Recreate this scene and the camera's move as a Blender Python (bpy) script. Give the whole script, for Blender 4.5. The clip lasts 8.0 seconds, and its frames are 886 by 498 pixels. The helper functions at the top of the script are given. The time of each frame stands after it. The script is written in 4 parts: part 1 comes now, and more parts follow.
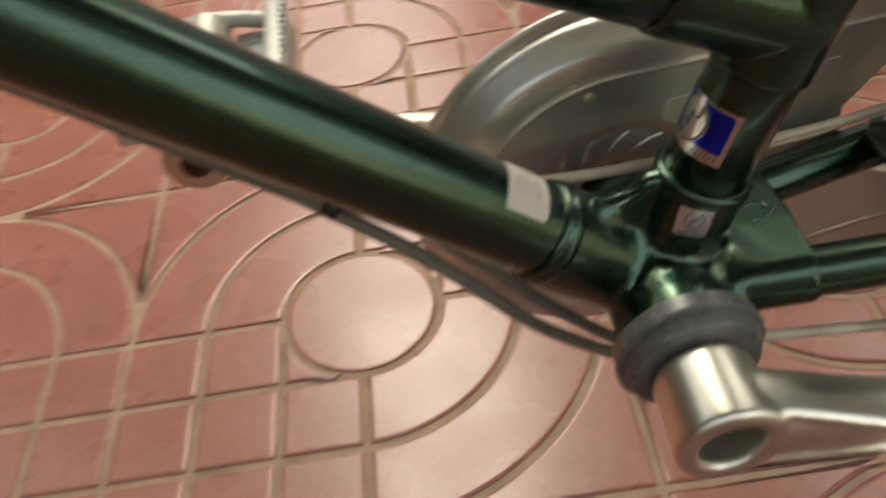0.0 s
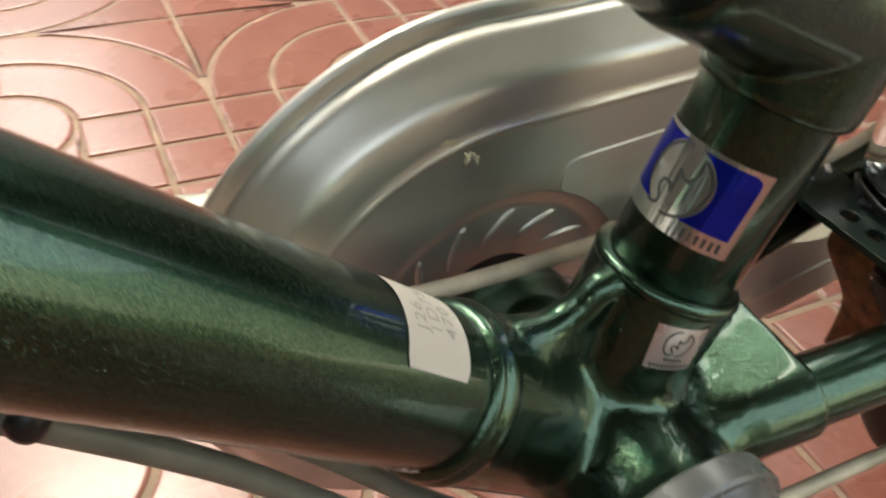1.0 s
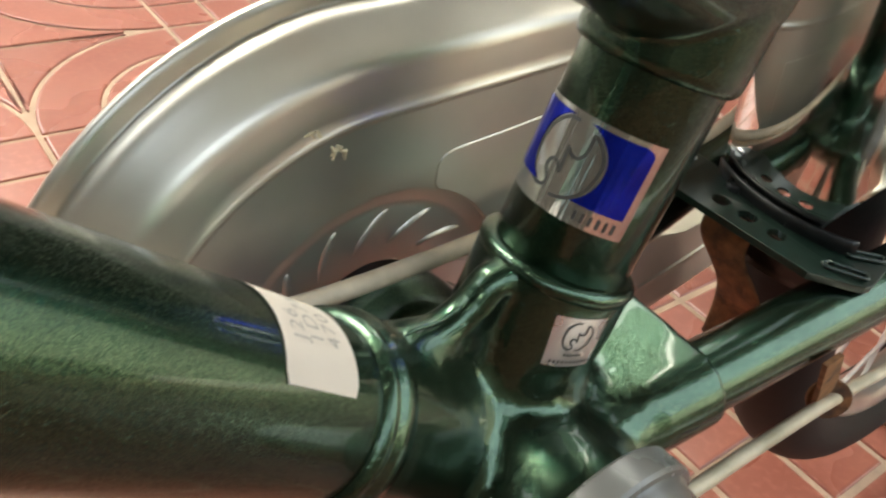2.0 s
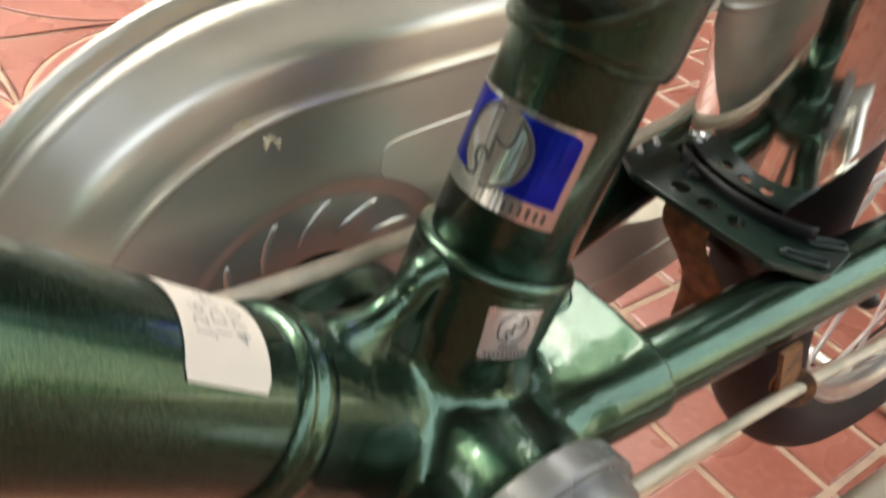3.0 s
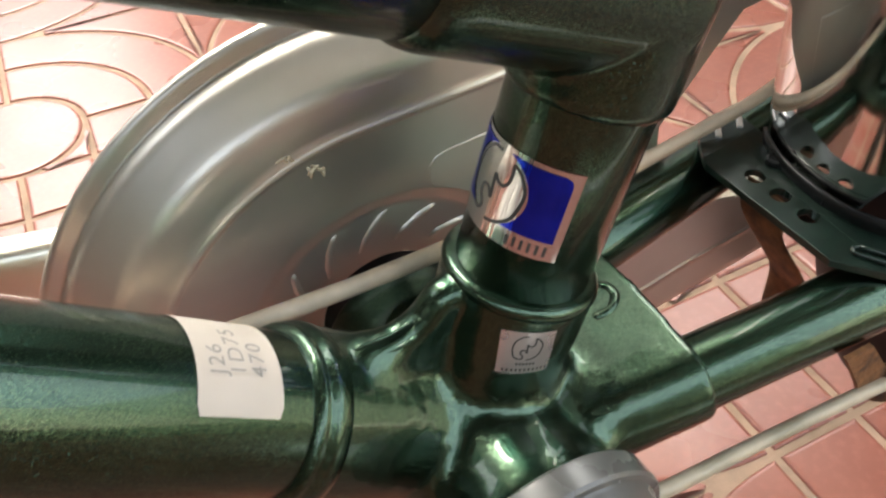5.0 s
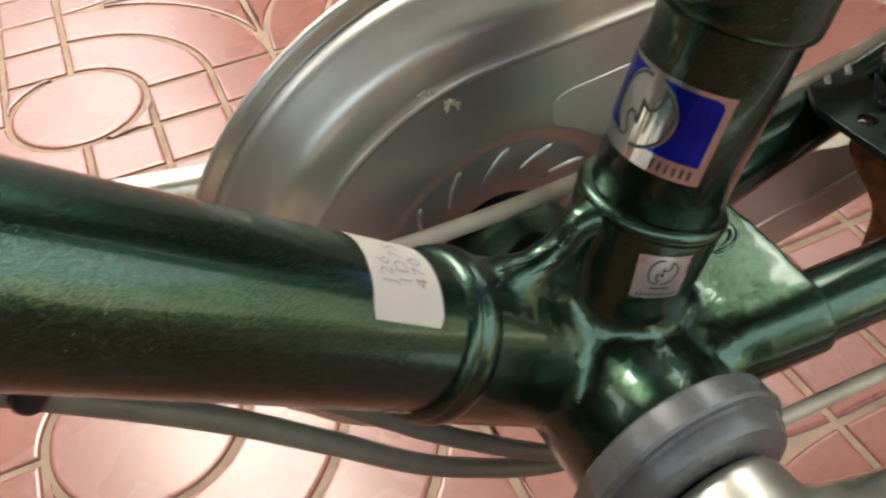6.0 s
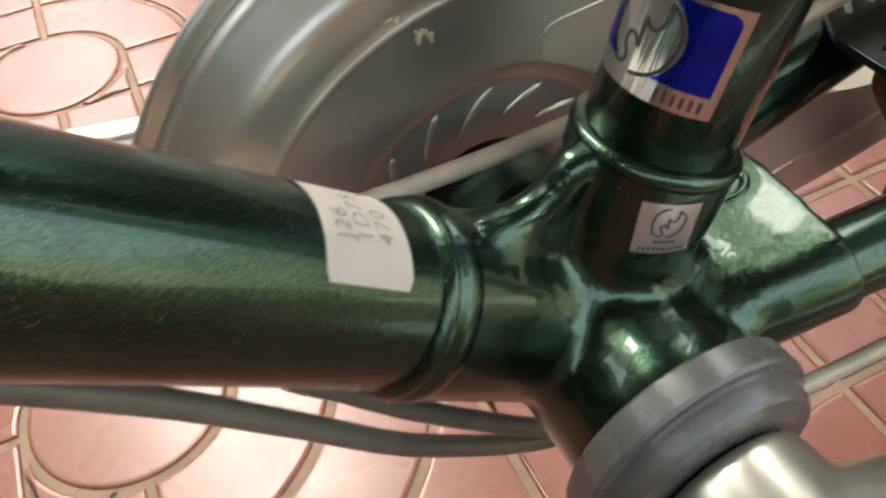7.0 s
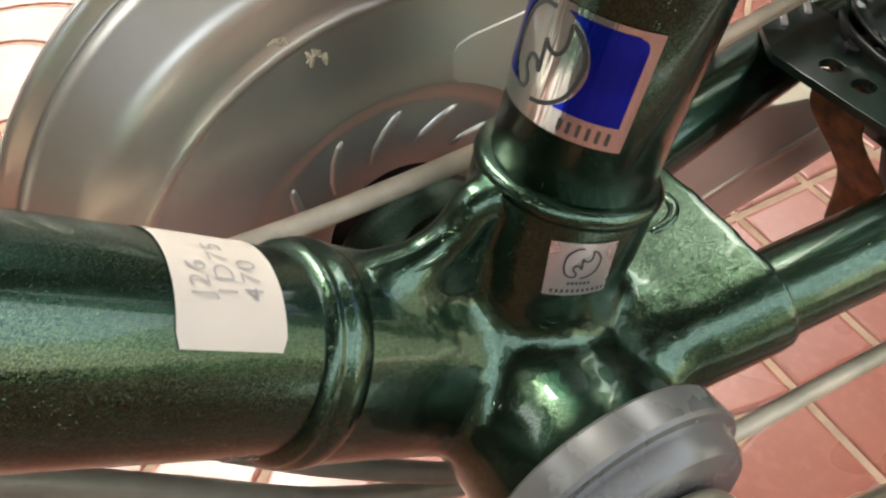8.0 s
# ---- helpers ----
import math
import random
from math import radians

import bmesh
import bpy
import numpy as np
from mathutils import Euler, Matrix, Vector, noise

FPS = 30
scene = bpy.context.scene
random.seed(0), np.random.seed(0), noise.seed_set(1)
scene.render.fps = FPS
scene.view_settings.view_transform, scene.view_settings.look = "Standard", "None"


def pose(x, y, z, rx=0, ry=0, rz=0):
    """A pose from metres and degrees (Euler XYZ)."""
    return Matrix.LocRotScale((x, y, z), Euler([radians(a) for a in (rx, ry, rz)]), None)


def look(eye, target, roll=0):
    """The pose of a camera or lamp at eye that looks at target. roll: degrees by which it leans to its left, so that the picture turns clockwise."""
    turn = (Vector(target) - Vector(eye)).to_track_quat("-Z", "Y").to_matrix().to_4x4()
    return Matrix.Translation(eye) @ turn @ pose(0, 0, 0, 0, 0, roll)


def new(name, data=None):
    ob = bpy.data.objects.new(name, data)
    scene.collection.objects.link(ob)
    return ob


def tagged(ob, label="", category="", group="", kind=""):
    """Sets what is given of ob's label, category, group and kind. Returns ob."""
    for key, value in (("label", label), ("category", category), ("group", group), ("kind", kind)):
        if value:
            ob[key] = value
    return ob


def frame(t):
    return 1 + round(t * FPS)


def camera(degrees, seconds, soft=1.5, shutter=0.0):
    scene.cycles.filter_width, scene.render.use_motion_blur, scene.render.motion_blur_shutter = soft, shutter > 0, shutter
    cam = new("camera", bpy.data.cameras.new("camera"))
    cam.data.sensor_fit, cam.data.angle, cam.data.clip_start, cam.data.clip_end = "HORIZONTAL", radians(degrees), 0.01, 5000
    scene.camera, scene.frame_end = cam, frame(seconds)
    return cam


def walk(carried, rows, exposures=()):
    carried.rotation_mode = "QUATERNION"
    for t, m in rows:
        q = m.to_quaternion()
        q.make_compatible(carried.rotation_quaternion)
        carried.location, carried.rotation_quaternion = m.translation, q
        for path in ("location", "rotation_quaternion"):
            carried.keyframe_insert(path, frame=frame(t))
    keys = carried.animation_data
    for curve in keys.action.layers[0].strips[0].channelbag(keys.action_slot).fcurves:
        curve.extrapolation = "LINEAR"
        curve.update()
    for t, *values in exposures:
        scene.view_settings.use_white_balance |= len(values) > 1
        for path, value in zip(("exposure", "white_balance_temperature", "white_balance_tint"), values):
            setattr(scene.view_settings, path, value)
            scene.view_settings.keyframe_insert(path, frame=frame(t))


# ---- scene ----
cam = camera(57.44, 8.0, soft=2.2, shutter=0.5)
# seconds, place and turn of the hand-held camera close to the crank housing
ROWS = [
    (0, -0.0803, -0.1936, 0.5455, 43.90, 6.98, -8.68),
    (0.3, -0.0751, -0.1448, 0.5191, 44.56, 3.25, -14.87),
    (0.6, -0.0851, -0.1059, 0.4987, 46.13, -0.20, -20.81),
    (1, -0.0966, -0.0862, 0.4712, 49.17, -4.62, -28.24),
    (1.5, -0.1015, -0.0845, 0.4561, 51.78, -7.22, -34.91),
    (1.7, -0.0995, -0.0778, 0.4536, 52.70, -8.25, -37.57),
    (2.8, -0.0802, -0.0763, 0.4616, 51.86, -7.75, -39.39),
    (3, -0.0805, -0.0836, 0.4556, 51.57, -7.07, -38.50),
    (3.5, -0.0578, -0.0958, 0.4441, 49.05, -4.72, -35.33),
    (4, -0.0178, -0.1013, 0.4564, 46.37, -2.90, -33.28),
    (4.5, -0.0390, -0.0905, 0.4702, 45.98, 0.34, -31.00),
    (5, -0.0514, -0.0963, 0.4797, 45.27, 2.31, -29.04),
    (5.2, -0.0532, -0.0980, 0.4791, 44.78, 2.70, -28.77),
    (6.3, -0.0817, -0.0969, 0.4774, 43.66, 4.07, -26.48),
    (6.5, -0.0753, -0.0954, 0.4688, 43.12, 4.50, -26.57),
    (7, -0.0684, -0.0869, 0.4599, 41.67, 3.91, -27.95),
    (7.5, -0.0467, -0.0798, 0.4533, 41.83, 3.37, -29.46),
    (8, -0.0505, -0.0801, 0.4531, 41.75, 3.03, -30.00),
]
walk(cam, [(t, pose(x, y, z, rx, ry, rz)) for t, x, y, z, rx, ry, rz in ROWS],
     [(0.0, 2.28, 7300, 1), (0.6, 2.55, 6900, -2), (1.3, 3.12, 6900, -2), (4.0, 3.52, 6850, 4), (5.0, 3.32, 6750, 4), (6.5, 2.8, 6700, 1), (8.0, 3.38, 6850, 4)])

# ---- light: overcast sky, cut off by an added unseen roof and walls ----
world = bpy.data.worlds.new("sky")
scene.world = world
world.use_nodes = True
wn = world.node_tree
sky = wn.nodes.new("ShaderNodeTexSky")
sky.sky_type = "NISHITA"
sky.sun_disc = False
sky.sun_elevation, sky.sun_rotation = radians(64), radians(15)
sky.air_density, sky.dust_density = 1.0, 6.0
pale = wn.nodes.new("ShaderNodeHueSaturation")
pale.inputs["Saturation"].default_value = 0.5
wn.links.new(sky.outputs["Color"], pale.inputs["Color"])
wn.links.new(pale.outputs["Color"], wn.nodes["Background"].inputs["Color"])
wn.nodes["Background"].inputs["Strength"].default_value = 0.15
sun_data = bpy.data.lights.new("veiled_sun", "SUN")
sun_data.energy, sun_data.angle, sun_data.color = 0.5, radians(40), (1.0, 0.96, 0.9)
sun_ob = new("veiled_sun", sun_data)
sun_ob.matrix_world = look((0.5, 1.8, 3.0), (0, 0, 0.1))


# ---- materials ----
def material(name, base, rough=0.5, metal=0.0, coat=0.0, coat_rough=0.05, var=0.12, scale=120.0, bump=0.0, bump_scale=900.0, second=None, second_scale=25.0, second_low=0.5, second_high=0.7, rough_var=0.0):
    m = bpy.data.materials.new(name)
    m.use_nodes = True
    nt = m.node_tree
    b = nt.nodes["Principled BSDF"]
    b.inputs["Roughness"].default_value, b.inputs["Metallic"].default_value = rough, metal
    b.inputs["Coat Weight"].default_value, b.inputs["Coat Roughness"].default_value = coat, coat_rough
    co = nt.nodes.new("ShaderNodeTexCoord")
    n1 = nt.nodes.new("ShaderNodeTexNoise")
    n1.inputs["Scale"].default_value, n1.inputs["Detail"].default_value = scale, 6
    nt.links.new(co.outputs["Object"], n1.inputs["Vector"])
    ramp = nt.nodes.new("ShaderNodeValToRGB")
    ramp.color_ramp.elements[0].position, ramp.color_ramp.elements[1].position = 0.3, 0.7
    ramp.color_ramp.elements[0].color = (*[c * (1 - var) for c in base], 1)
    ramp.color_ramp.elements[1].color = (*[min(1, c * (1 + var)) for c in base], 1)
    nt.links.new(n1.outputs["Fac"], ramp.inputs["Fac"])
    out = ramp.outputs["Color"]
    if second:
        n2 = nt.nodes.new("ShaderNodeTexNoise")
        n2.inputs["Scale"].default_value, n2.inputs["Detail"].default_value = second_scale, 8
        nt.links.new(co.outputs["Object"], n2.inputs["Vector"])
        r2 = nt.nodes.new("ShaderNodeValToRGB")
        r2.color_ramp.elements[0].position, r2.color_ramp.elements[1].position = second_low, second_high
        nt.links.new(n2.outputs["Fac"], r2.inputs["Fac"])
        mix = nt.nodes.new("ShaderNodeMix")
        mix.data_type = "RGBA"
        mix.inputs[7].default_value = (*second, 1)
        nt.links.new(r2.outputs["Color"], mix.inputs[0])
        nt.links.new(out, mix.inputs[6])
        out = mix.outputs[2]
    nt.links.new(out, b.inputs["Base Color"])
    if rough_var:
        n3 = nt.nodes.new("ShaderNodeTexNoise")
        n3.inputs["Scale"].default_value, n3.inputs["Detail"].default_value = second_scale * 1.7, 6
        nt.links.new(co.outputs["Object"], n3.inputs["Vector"])
        mr = nt.nodes.new("ShaderNodeMapRange")
        mr.inputs["From Min"].default_value, mr.inputs["From Max"].default_value = 0.3, 0.7
        mr.inputs["To Min"].default_value, mr.inputs["To Max"].default_value = max(0.02, rough - rough_var), rough + rough_var
        nt.links.new(n3.outputs["Fac"], mr.inputs["Value"])
        nt.links.new(mr.outputs["Result"], b.inputs["Roughness"])
    if bump:
        nb = nt.nodes.new("ShaderNodeTexNoise")
        nb.inputs["Scale"].default_value, nb.inputs["Detail"].default_value = bump_scale, 4
        nt.links.new(co.outputs["Object"], nb.inputs["Vector"])
        bp = nt.nodes.new("ShaderNodeBump")
        bp.inputs["Strength"].default_value, bp.inputs["Distance"].default_value = bump, 0.0005
        nt.links.new(nb.outputs["Fac"], bp.inputs["Height"])
        nt.links.new(bp.outputs["Normal"], b.inputs["Normal"])
    return m


def crease_along(m, axis, strength=0.5, scale=420):
    """Fine creases in a foil, drawn out along the given axis."""
    nt = m.node_tree
    b = nt.nodes["Principled BSDF"]
    co = nt.nodes.new("ShaderNodeTexCoord")
    dot = nt.nodes.new("ShaderNodeVectorMath")
    dot.operation = "DOT_PRODUCT"
    dot.inputs[1].default_value = axis
    nt.links.new(co.outputs["Object"], dot.inputs[0])
    run = nt.nodes.new("ShaderNodeVectorMath")
    run.operation = "SCALE"
    run.inputs[0].default_value = [c * 0.94 for c in axis]
    nt.links.new(dot.outputs["Value"], run.inputs["Scale"])
    sub = nt.nodes.new("ShaderNodeVectorMath")
    sub.operation = "SUBTRACT"
    nt.links.new(co.outputs["Object"], sub.inputs[0])
    nt.links.new(run.outputs["Vector"], sub.inputs[1])
    n = nt.nodes.new("ShaderNodeTexNoise")
    n.inputs["Scale"].default_value, n.inputs["Detail"].default_value = scale, 3
    nt.links.new(sub.outputs["Vector"], n.inputs["Vector"])
    bp = nt.nodes.new("ShaderNodeBump")
    bp.inputs["Strength"].default_value, bp.inputs["Distance"].default_value = strength, 0.0006
    nt.links.new(n.outputs["Fac"], bp.inputs["Height"])
    nt.links.new(bp.outputs["Normal"], b.inputs["Normal"])
    return m


def flake_paint(name, deep, bright, rough=0.3, metal=0.9, tilt=0.35, coat=0.7):
    """Metallic paint: tiny flakes, each tilted its own way, under a clear coat."""
    m = bpy.data.materials.new(name)
    m.use_nodes = True
    nt = m.node_tree
    b = nt.nodes["Principled BSDF"]
    co = nt.nodes.new("ShaderNodeTexCoord")
    v = nt.nodes.new("ShaderNodeTexVoronoi")
    v.inputs["Scale"].default_value = 8200
    nt.links.new(co.outputs["Object"], v.inputs["Vector"])
    sep = nt.nodes.new("ShaderNodeSeparateColor")
    nt.links.new(v.outputs["Color"], sep.inputs["Color"])
    ramp = nt.nodes.new("ShaderNodeValToRGB")
    ramp.color_ramp.elements[0].position, ramp.color_ramp.elements[1].position = 0.3, 1.0
    ramp.color_ramp.elements[0].color, ramp.color_ramp.elements[1].color = (*deep, 1), (*bright, 1)
    nt.links.new(sep.outputs["Red"], ramp.inputs["Fac"])
    flakes = ramp.outputs["Color"]
    big = nt.nodes.new("ShaderNodeTexNoise")
    big.inputs["Scale"].default_value, big.inputs["Detail"].default_value = 70, 6
    nt.links.new(co.outputs["Object"], big.inputs["Vector"])
    mul = nt.nodes.new("ShaderNodeMix")
    mul.data_type, mul.blend_type = "RGBA", "MULTIPLY"
    mul.inputs[0].default_value = 0.35
    nt.links.new(flakes, mul.inputs[6])
    nt.links.new(big.outputs["Fac"], mul.inputs[7])
    nt.links.new(mul.outputs[2], b.inputs["Base Color"])
    geo = nt.nodes.new("ShaderNodeNewGeometry")
    centre = nt.nodes.new("ShaderNodeVectorMath")
    centre.operation = "SUBTRACT"
    centre.inputs[1].default_value = (0.5, 0.5, 0.5)
    nt.links.new(v.outputs["Color"], centre.inputs[0])
    lean = nt.nodes.new("ShaderNodeVectorMath")
    lean.operation = "SCALE"
    # one flake in twelve lies far askew and glints on its own
    rare = nt.nodes.new("ShaderNodeMath")
    rare.operation = "GREATER_THAN"
    rare.inputs[1].default_value = 0.92
    nt.links.new(sep.outputs["Green"], rare.inputs[0])
    askew = nt.nodes.new("ShaderNodeMath")
    askew.operation = "MULTIPLY_ADD"
    askew.inputs[1].default_value, askew.inputs[2].default_value = 0.75, tilt
    nt.links.new(rare.outputs["Value"], askew.inputs[0])
    nt.links.new(askew.outputs["Value"], lean.inputs["Scale"])
    nt.links.new(centre.outputs["Vector"], lean.inputs[0])
    add = nt.nodes.new("ShaderNodeVectorMath")
    add.operation = "ADD"
    nt.links.new(geo.outputs["Normal"], add.inputs[0])
    nt.links.new(lean.outputs["Vector"], add.inputs[1])
    unit = nt.nodes.new("ShaderNodeVectorMath")
    unit.operation = "NORMALIZE"
    nt.links.new(add.outputs["Vector"], unit.inputs[0])
    nt.links.new(unit.outputs["Vector"], b.inputs["Normal"])
    b.inputs["Metallic"].default_value, b.inputs["Roughness"].default_value = metal, rough
    b.inputs["Coat Weight"].default_value, b.inputs["Coat Roughness"].default_value = coat, 0.06
    return m


GREEN = flake_paint("green_flake_paint", (0.009, 0.036, 0.022), (0.116, 0.180, 0.112), 0.21, 0.95, 0.20, 0.45)
DARKGREEN = material("dark_green_painted_steel", (0.009, 0.021, 0.015), 0.38, 0.3, 0.3, 0.15, var=0.25, scale=300, rough_var=0.08)
STEEL = material("satin_silver_steel", (0.67, 0.64, 0.575), 0.40, 0.85, var=0.06, scale=40, rough_var=0.06, second=(0.52, 0.50, 0.45), second_scale=12)
CHROME = material("chrome", (0.72, 0.71, 0.69), 0.07, 1.0, var=0.03, scale=60, rough_var=0.03)
ALLOY = material("polished_alloy", (0.80, 0.76, 0.65), 0.36, 1.0, var=0.05, scale=60, rough_var=0.06, bump=0.05, bump_scale=1500)
PLASTIC = material("grey_plastic", (0.118, 0.115, 0.106), 0.28, 0.0, var=0.12, scale=90, bump=0.06, bump_scale=1200, rough_var=0.1, second=(0.10, 0.097, 0.092), second_scale=45, second_low=0.45)
GREYCABLE = material("grey_cable_sleeve", (0.50, 0.43, 0.31), 0.35, var=0.12, scale=150, second=(0.33, 0.29, 0.20), second_scale=60, bump=0.1)
CABLE = material("beige_grey_cable_sleeve", (0.74, 0.60, 0.43), 0.45, var=0.12, scale=150, second=(0.52, 0.43, 0.31), second_scale=60, bump=0.1)
DARKCABLE = material("olive_grey_cable_sleeve", (0.155, 0.147, 0.112), 0.38, var=0.12, scale=150, second=(0.11, 0.104, 0.08), second_scale=60, bump=0.1)
RUST = material("rusty_steel", (0.18, 0.08, 0.03), 0.75, 0.1, var=0.4, scale=260, bump=0.8, bump_scale=900, second=(0.04, 0.02, 0.012), second_scale=140)
RUSTNUT_HOLE = material("dark_rusty_nut_and_hole", (0.05, 0.028, 0.018), 0.6, 0.5, var=0.4, scale=300, bump=0.4)
RUBBER = material("black_tyre_rubber", (0.007, 0.0066, 0.0066), 0.55, var=0.25, scale=120, bump=0.2)
RIM = material("dull_alloy_rim", (0.55, 0.52, 0.48), 0.3, 1.0, var=0.08, scale=60)
SPOKE = material("bright_spoke_steel", (0.86, 0.85, 0.83), 0.32, 0.7, var=0.05)
SCRATCH = material("bare_scratched_metal", (0.72, 0.64, 0.44), 0.6, 0.0, var=0.2, scale=300)
BLACK = material("black_steel", (0.012, 0.012, 0.012), 0.35, 0.2, var=0.25, scale=150, rough_var=0.1)
PEDALGREY = material("pale_grey_pedal_metal", (0.52, 0.51, 0.46), 0.5, 0.3, var=0.12, scale=80)
FOIL = material("silver_sticker_foil", (0.74, 0.73, 0.72), 0.12, 0.95, var=0.06, scale=70, bump=0.35, bump_scale=90, rough_var=0.04)
BLUE = material("blue_sticker_foil", (0.008, 0.030, 0.72), 0.12, 0.9, 0.3, 0.1, var=0.2, scale=140, bump=0.35, bump_scale=90)
for foil in (FOIL, BLUE):
    crease_along(foil, (math.cos(radians(72.47)), 0, math.sin(radians(72.47))))
MATTFOIL = material("matt_silver_sticker_film", (0.62, 0.56, 0.53), 0.26, 0.75, var=0.06, scale=70, bump=0.15, bump_scale=90, rough_var=0.06)
INK = material("dark_grey_ink", (0.055, 0.055, 0.052), 0.5, var=0.1)
GREYINK = material("faded_grey_ink", (0.29, 0.27, 0.25), 0.6, var=0.2)
PAPER = material("off_white_paper_label", (0.52, 0.46, 0.395), 0.45, 0.0, 0.3, 0.3, var=0.05, scale=60)
WHITE = material("white_reflective_tape", (0.8, 0.8, 0.78), 0.5, var=0.05)
RED = material("red_tape", (0.6, 0.03, 0.02), 0.5, var=0.08)
YELLOW = material("yellow_paint", (0.55, 0.42, 0.03), 0.5, var=0.1)
# cream of the added unseen outer walls, low north wall and ground
PLASTER = material("cream_bounce_surface", (0.48, 0.45, 0.37), 0.9, var=0.05, scale=6, bump=0.2, bump_scale=60)
# white of the added unseen north walls, set for their reflection
WHITEWALL = material("white_bounce_wall", (0.62, 0.60, 0.56), 0.85, var=0.05, scale=5, bump=0.2, bump_scale=60)
# dark olive of the added unseen walls, kept low to darken reflections
OLIVEWALL = material("dark_olive_shade_wall", (0.07, 0.062, 0.044), 0.9, var=0.1, scale=4, bump=0.2, bump_scale=60)
# dark brown of the added overhead slab
CEIL = material("dark_brown_sky_blocker", (0.085, 0.07, 0.058), 0.9, var=0.03, scale=5)
GROUT = material("tan_groove_cement", (0.255, 0.168, 0.115), 0.85, var=0.2, scale=60, bump=0.4, bump_scale=400, second=(0.17, 0.115, 0.075), second_scale=30)


def tile_material():
    m = bpy.data.materials.new("red_cement_tile")
    m.use_nodes = True
    nt = m.node_tree
    b = nt.nodes["Principled BSDF"]
    co = nt.nodes.new("ShaderNodeTexCoord")
    n1 = nt.nodes.new("ShaderNodeTexNoise")
    n1.inputs["Scale"].default_value, n1.inputs["Detail"].default_value = 9, 8
    nt.links.new(co.outputs["Object"], n1.inputs["Vector"])
    ramp = nt.nodes.new("ShaderNodeValToRGB")
    ramp.color_ramp.elements[0].position, ramp.color_ramp.elements[1].position = 0.32, 0.68
    ramp.color_ramp.elements[0].color, ramp.color_ramp.elements[1].color = (0.172, 0.050, 0.033, 1), (0.210, 0.076, 0.053, 1)
    nt.links.new(n1.outputs["Fac"], ramp.inputs["Fac"])
    n2 = nt.nodes.new("ShaderNodeTexNoise")
    n2.inputs["Scale"].default_value, n2.inputs["Detail"].default_value = 140, 6
    nt.links.new(co.outputs["Object"], n2.inputs["Vector"])
    r2 = nt.nodes.new("ShaderNodeValToRGB")
    r2.color_ramp.elements[0].position, r2.color_ramp.elements[1].position = 0.48, 0.80
    nt.links.new(n2.outputs["Fac"], r2.inputs["Fac"])
    mix = nt.nodes.new("ShaderNodeMix")
    mix.data_type = "RGBA"
    mix.inputs[7].default_value = (0.225, 0.080, 0.056, 1)
    nt.links.new(r2.outputs["Color"], mix.inputs[0])
    nt.links.new(ramp.outputs["Color"], mix.inputs[6])
    info = nt.nodes.new("ShaderNodeObjectInfo")
    hsv = nt.nodes.new("ShaderNodeHueSaturation")
    mr = nt.nodes.new("ShaderNodeMapRange")
    mr.inputs["To Min"].default_value, mr.inputs["To Max"].default_value = 0.92, 1.08
    nt.links.new(info.outputs["Random"], mr.inputs["Value"])
    nt.links.new(mr.outputs["Result"], hsv.inputs["Value"])
    nt.links.new(mix.outputs[2], hsv.inputs["Color"])
    nt.links.new(hsv.outputs["Color"], b.inputs["Base Color"])
    n3 = nt.nodes.new("ShaderNodeTexNoise")
    n3.inputs["Scale"].default_value, n3.inputs["Detail"].default_value = 11, 2
    nt.links.new(co.outputs["Object"], n3.inputs["Vector"])
    m3 = nt.nodes.new("ShaderNodeMapRange")
    m3.inputs["From Min"].default_value, m3.inputs["From Max"].default_value = 0.3, 0.7
    m3.inputs["To Min"].default_value, m3.inputs["To Max"].default_value = 0.34, 0.24
    nt.links.new(n3.outputs["Fac"], m3.inputs["Value"])
    nt.links.new(m3.outputs["Result"], b.inputs["Roughness"])
    bump = nt.nodes.new("ShaderNodeBump")
    bump.inputs["Strength"].default_value, bump.inputs["Distance"].default_value = 0.05, 0.002
    nt.links.new(n3.outputs["Fac"], bump.inputs["Height"])
    nt.links.new(bump.outputs["Normal"], b.inputs["Normal"])
    return m


TILE = tile_material()
TILE.node_tree.nodes["Principled BSDF"].inputs["Specular IOR Level"].default_value = 0.44
RUBBER.node_tree.nodes["Principled BSDF"].inputs["Specular IOR Level"].default_value = 0.15


# ---- mesh helpers ----
def part(name, bm, mat, parent=None, label="", smooth=True):
    me = bpy.data.meshes.new(name)
    bmesh.ops.recalc_face_normals(bm, faces=bm.faces)
    bm.to_mesh(me)
    bm.free()
    me.materials.append(mat)
    if smooth:
        me.shade_smooth()
    ob = new(name, me)
    if parent:
        ob.parent = parent
    if label:
        tagged(ob, label)
    return ob


def sharp(ob, degrees=35):
    """Flat facets where faces meet at more than this angle."""
    bm = bmesh.new()
    bm.from_mesh(ob.data)
    for e in bm.edges:
        if len(e.link_faces) == 2 and e.calc_face_angle(0) > radians(degrees):
            e.smooth = False
    bm.to_mesh(ob.data)
    bm.free()
    return ob


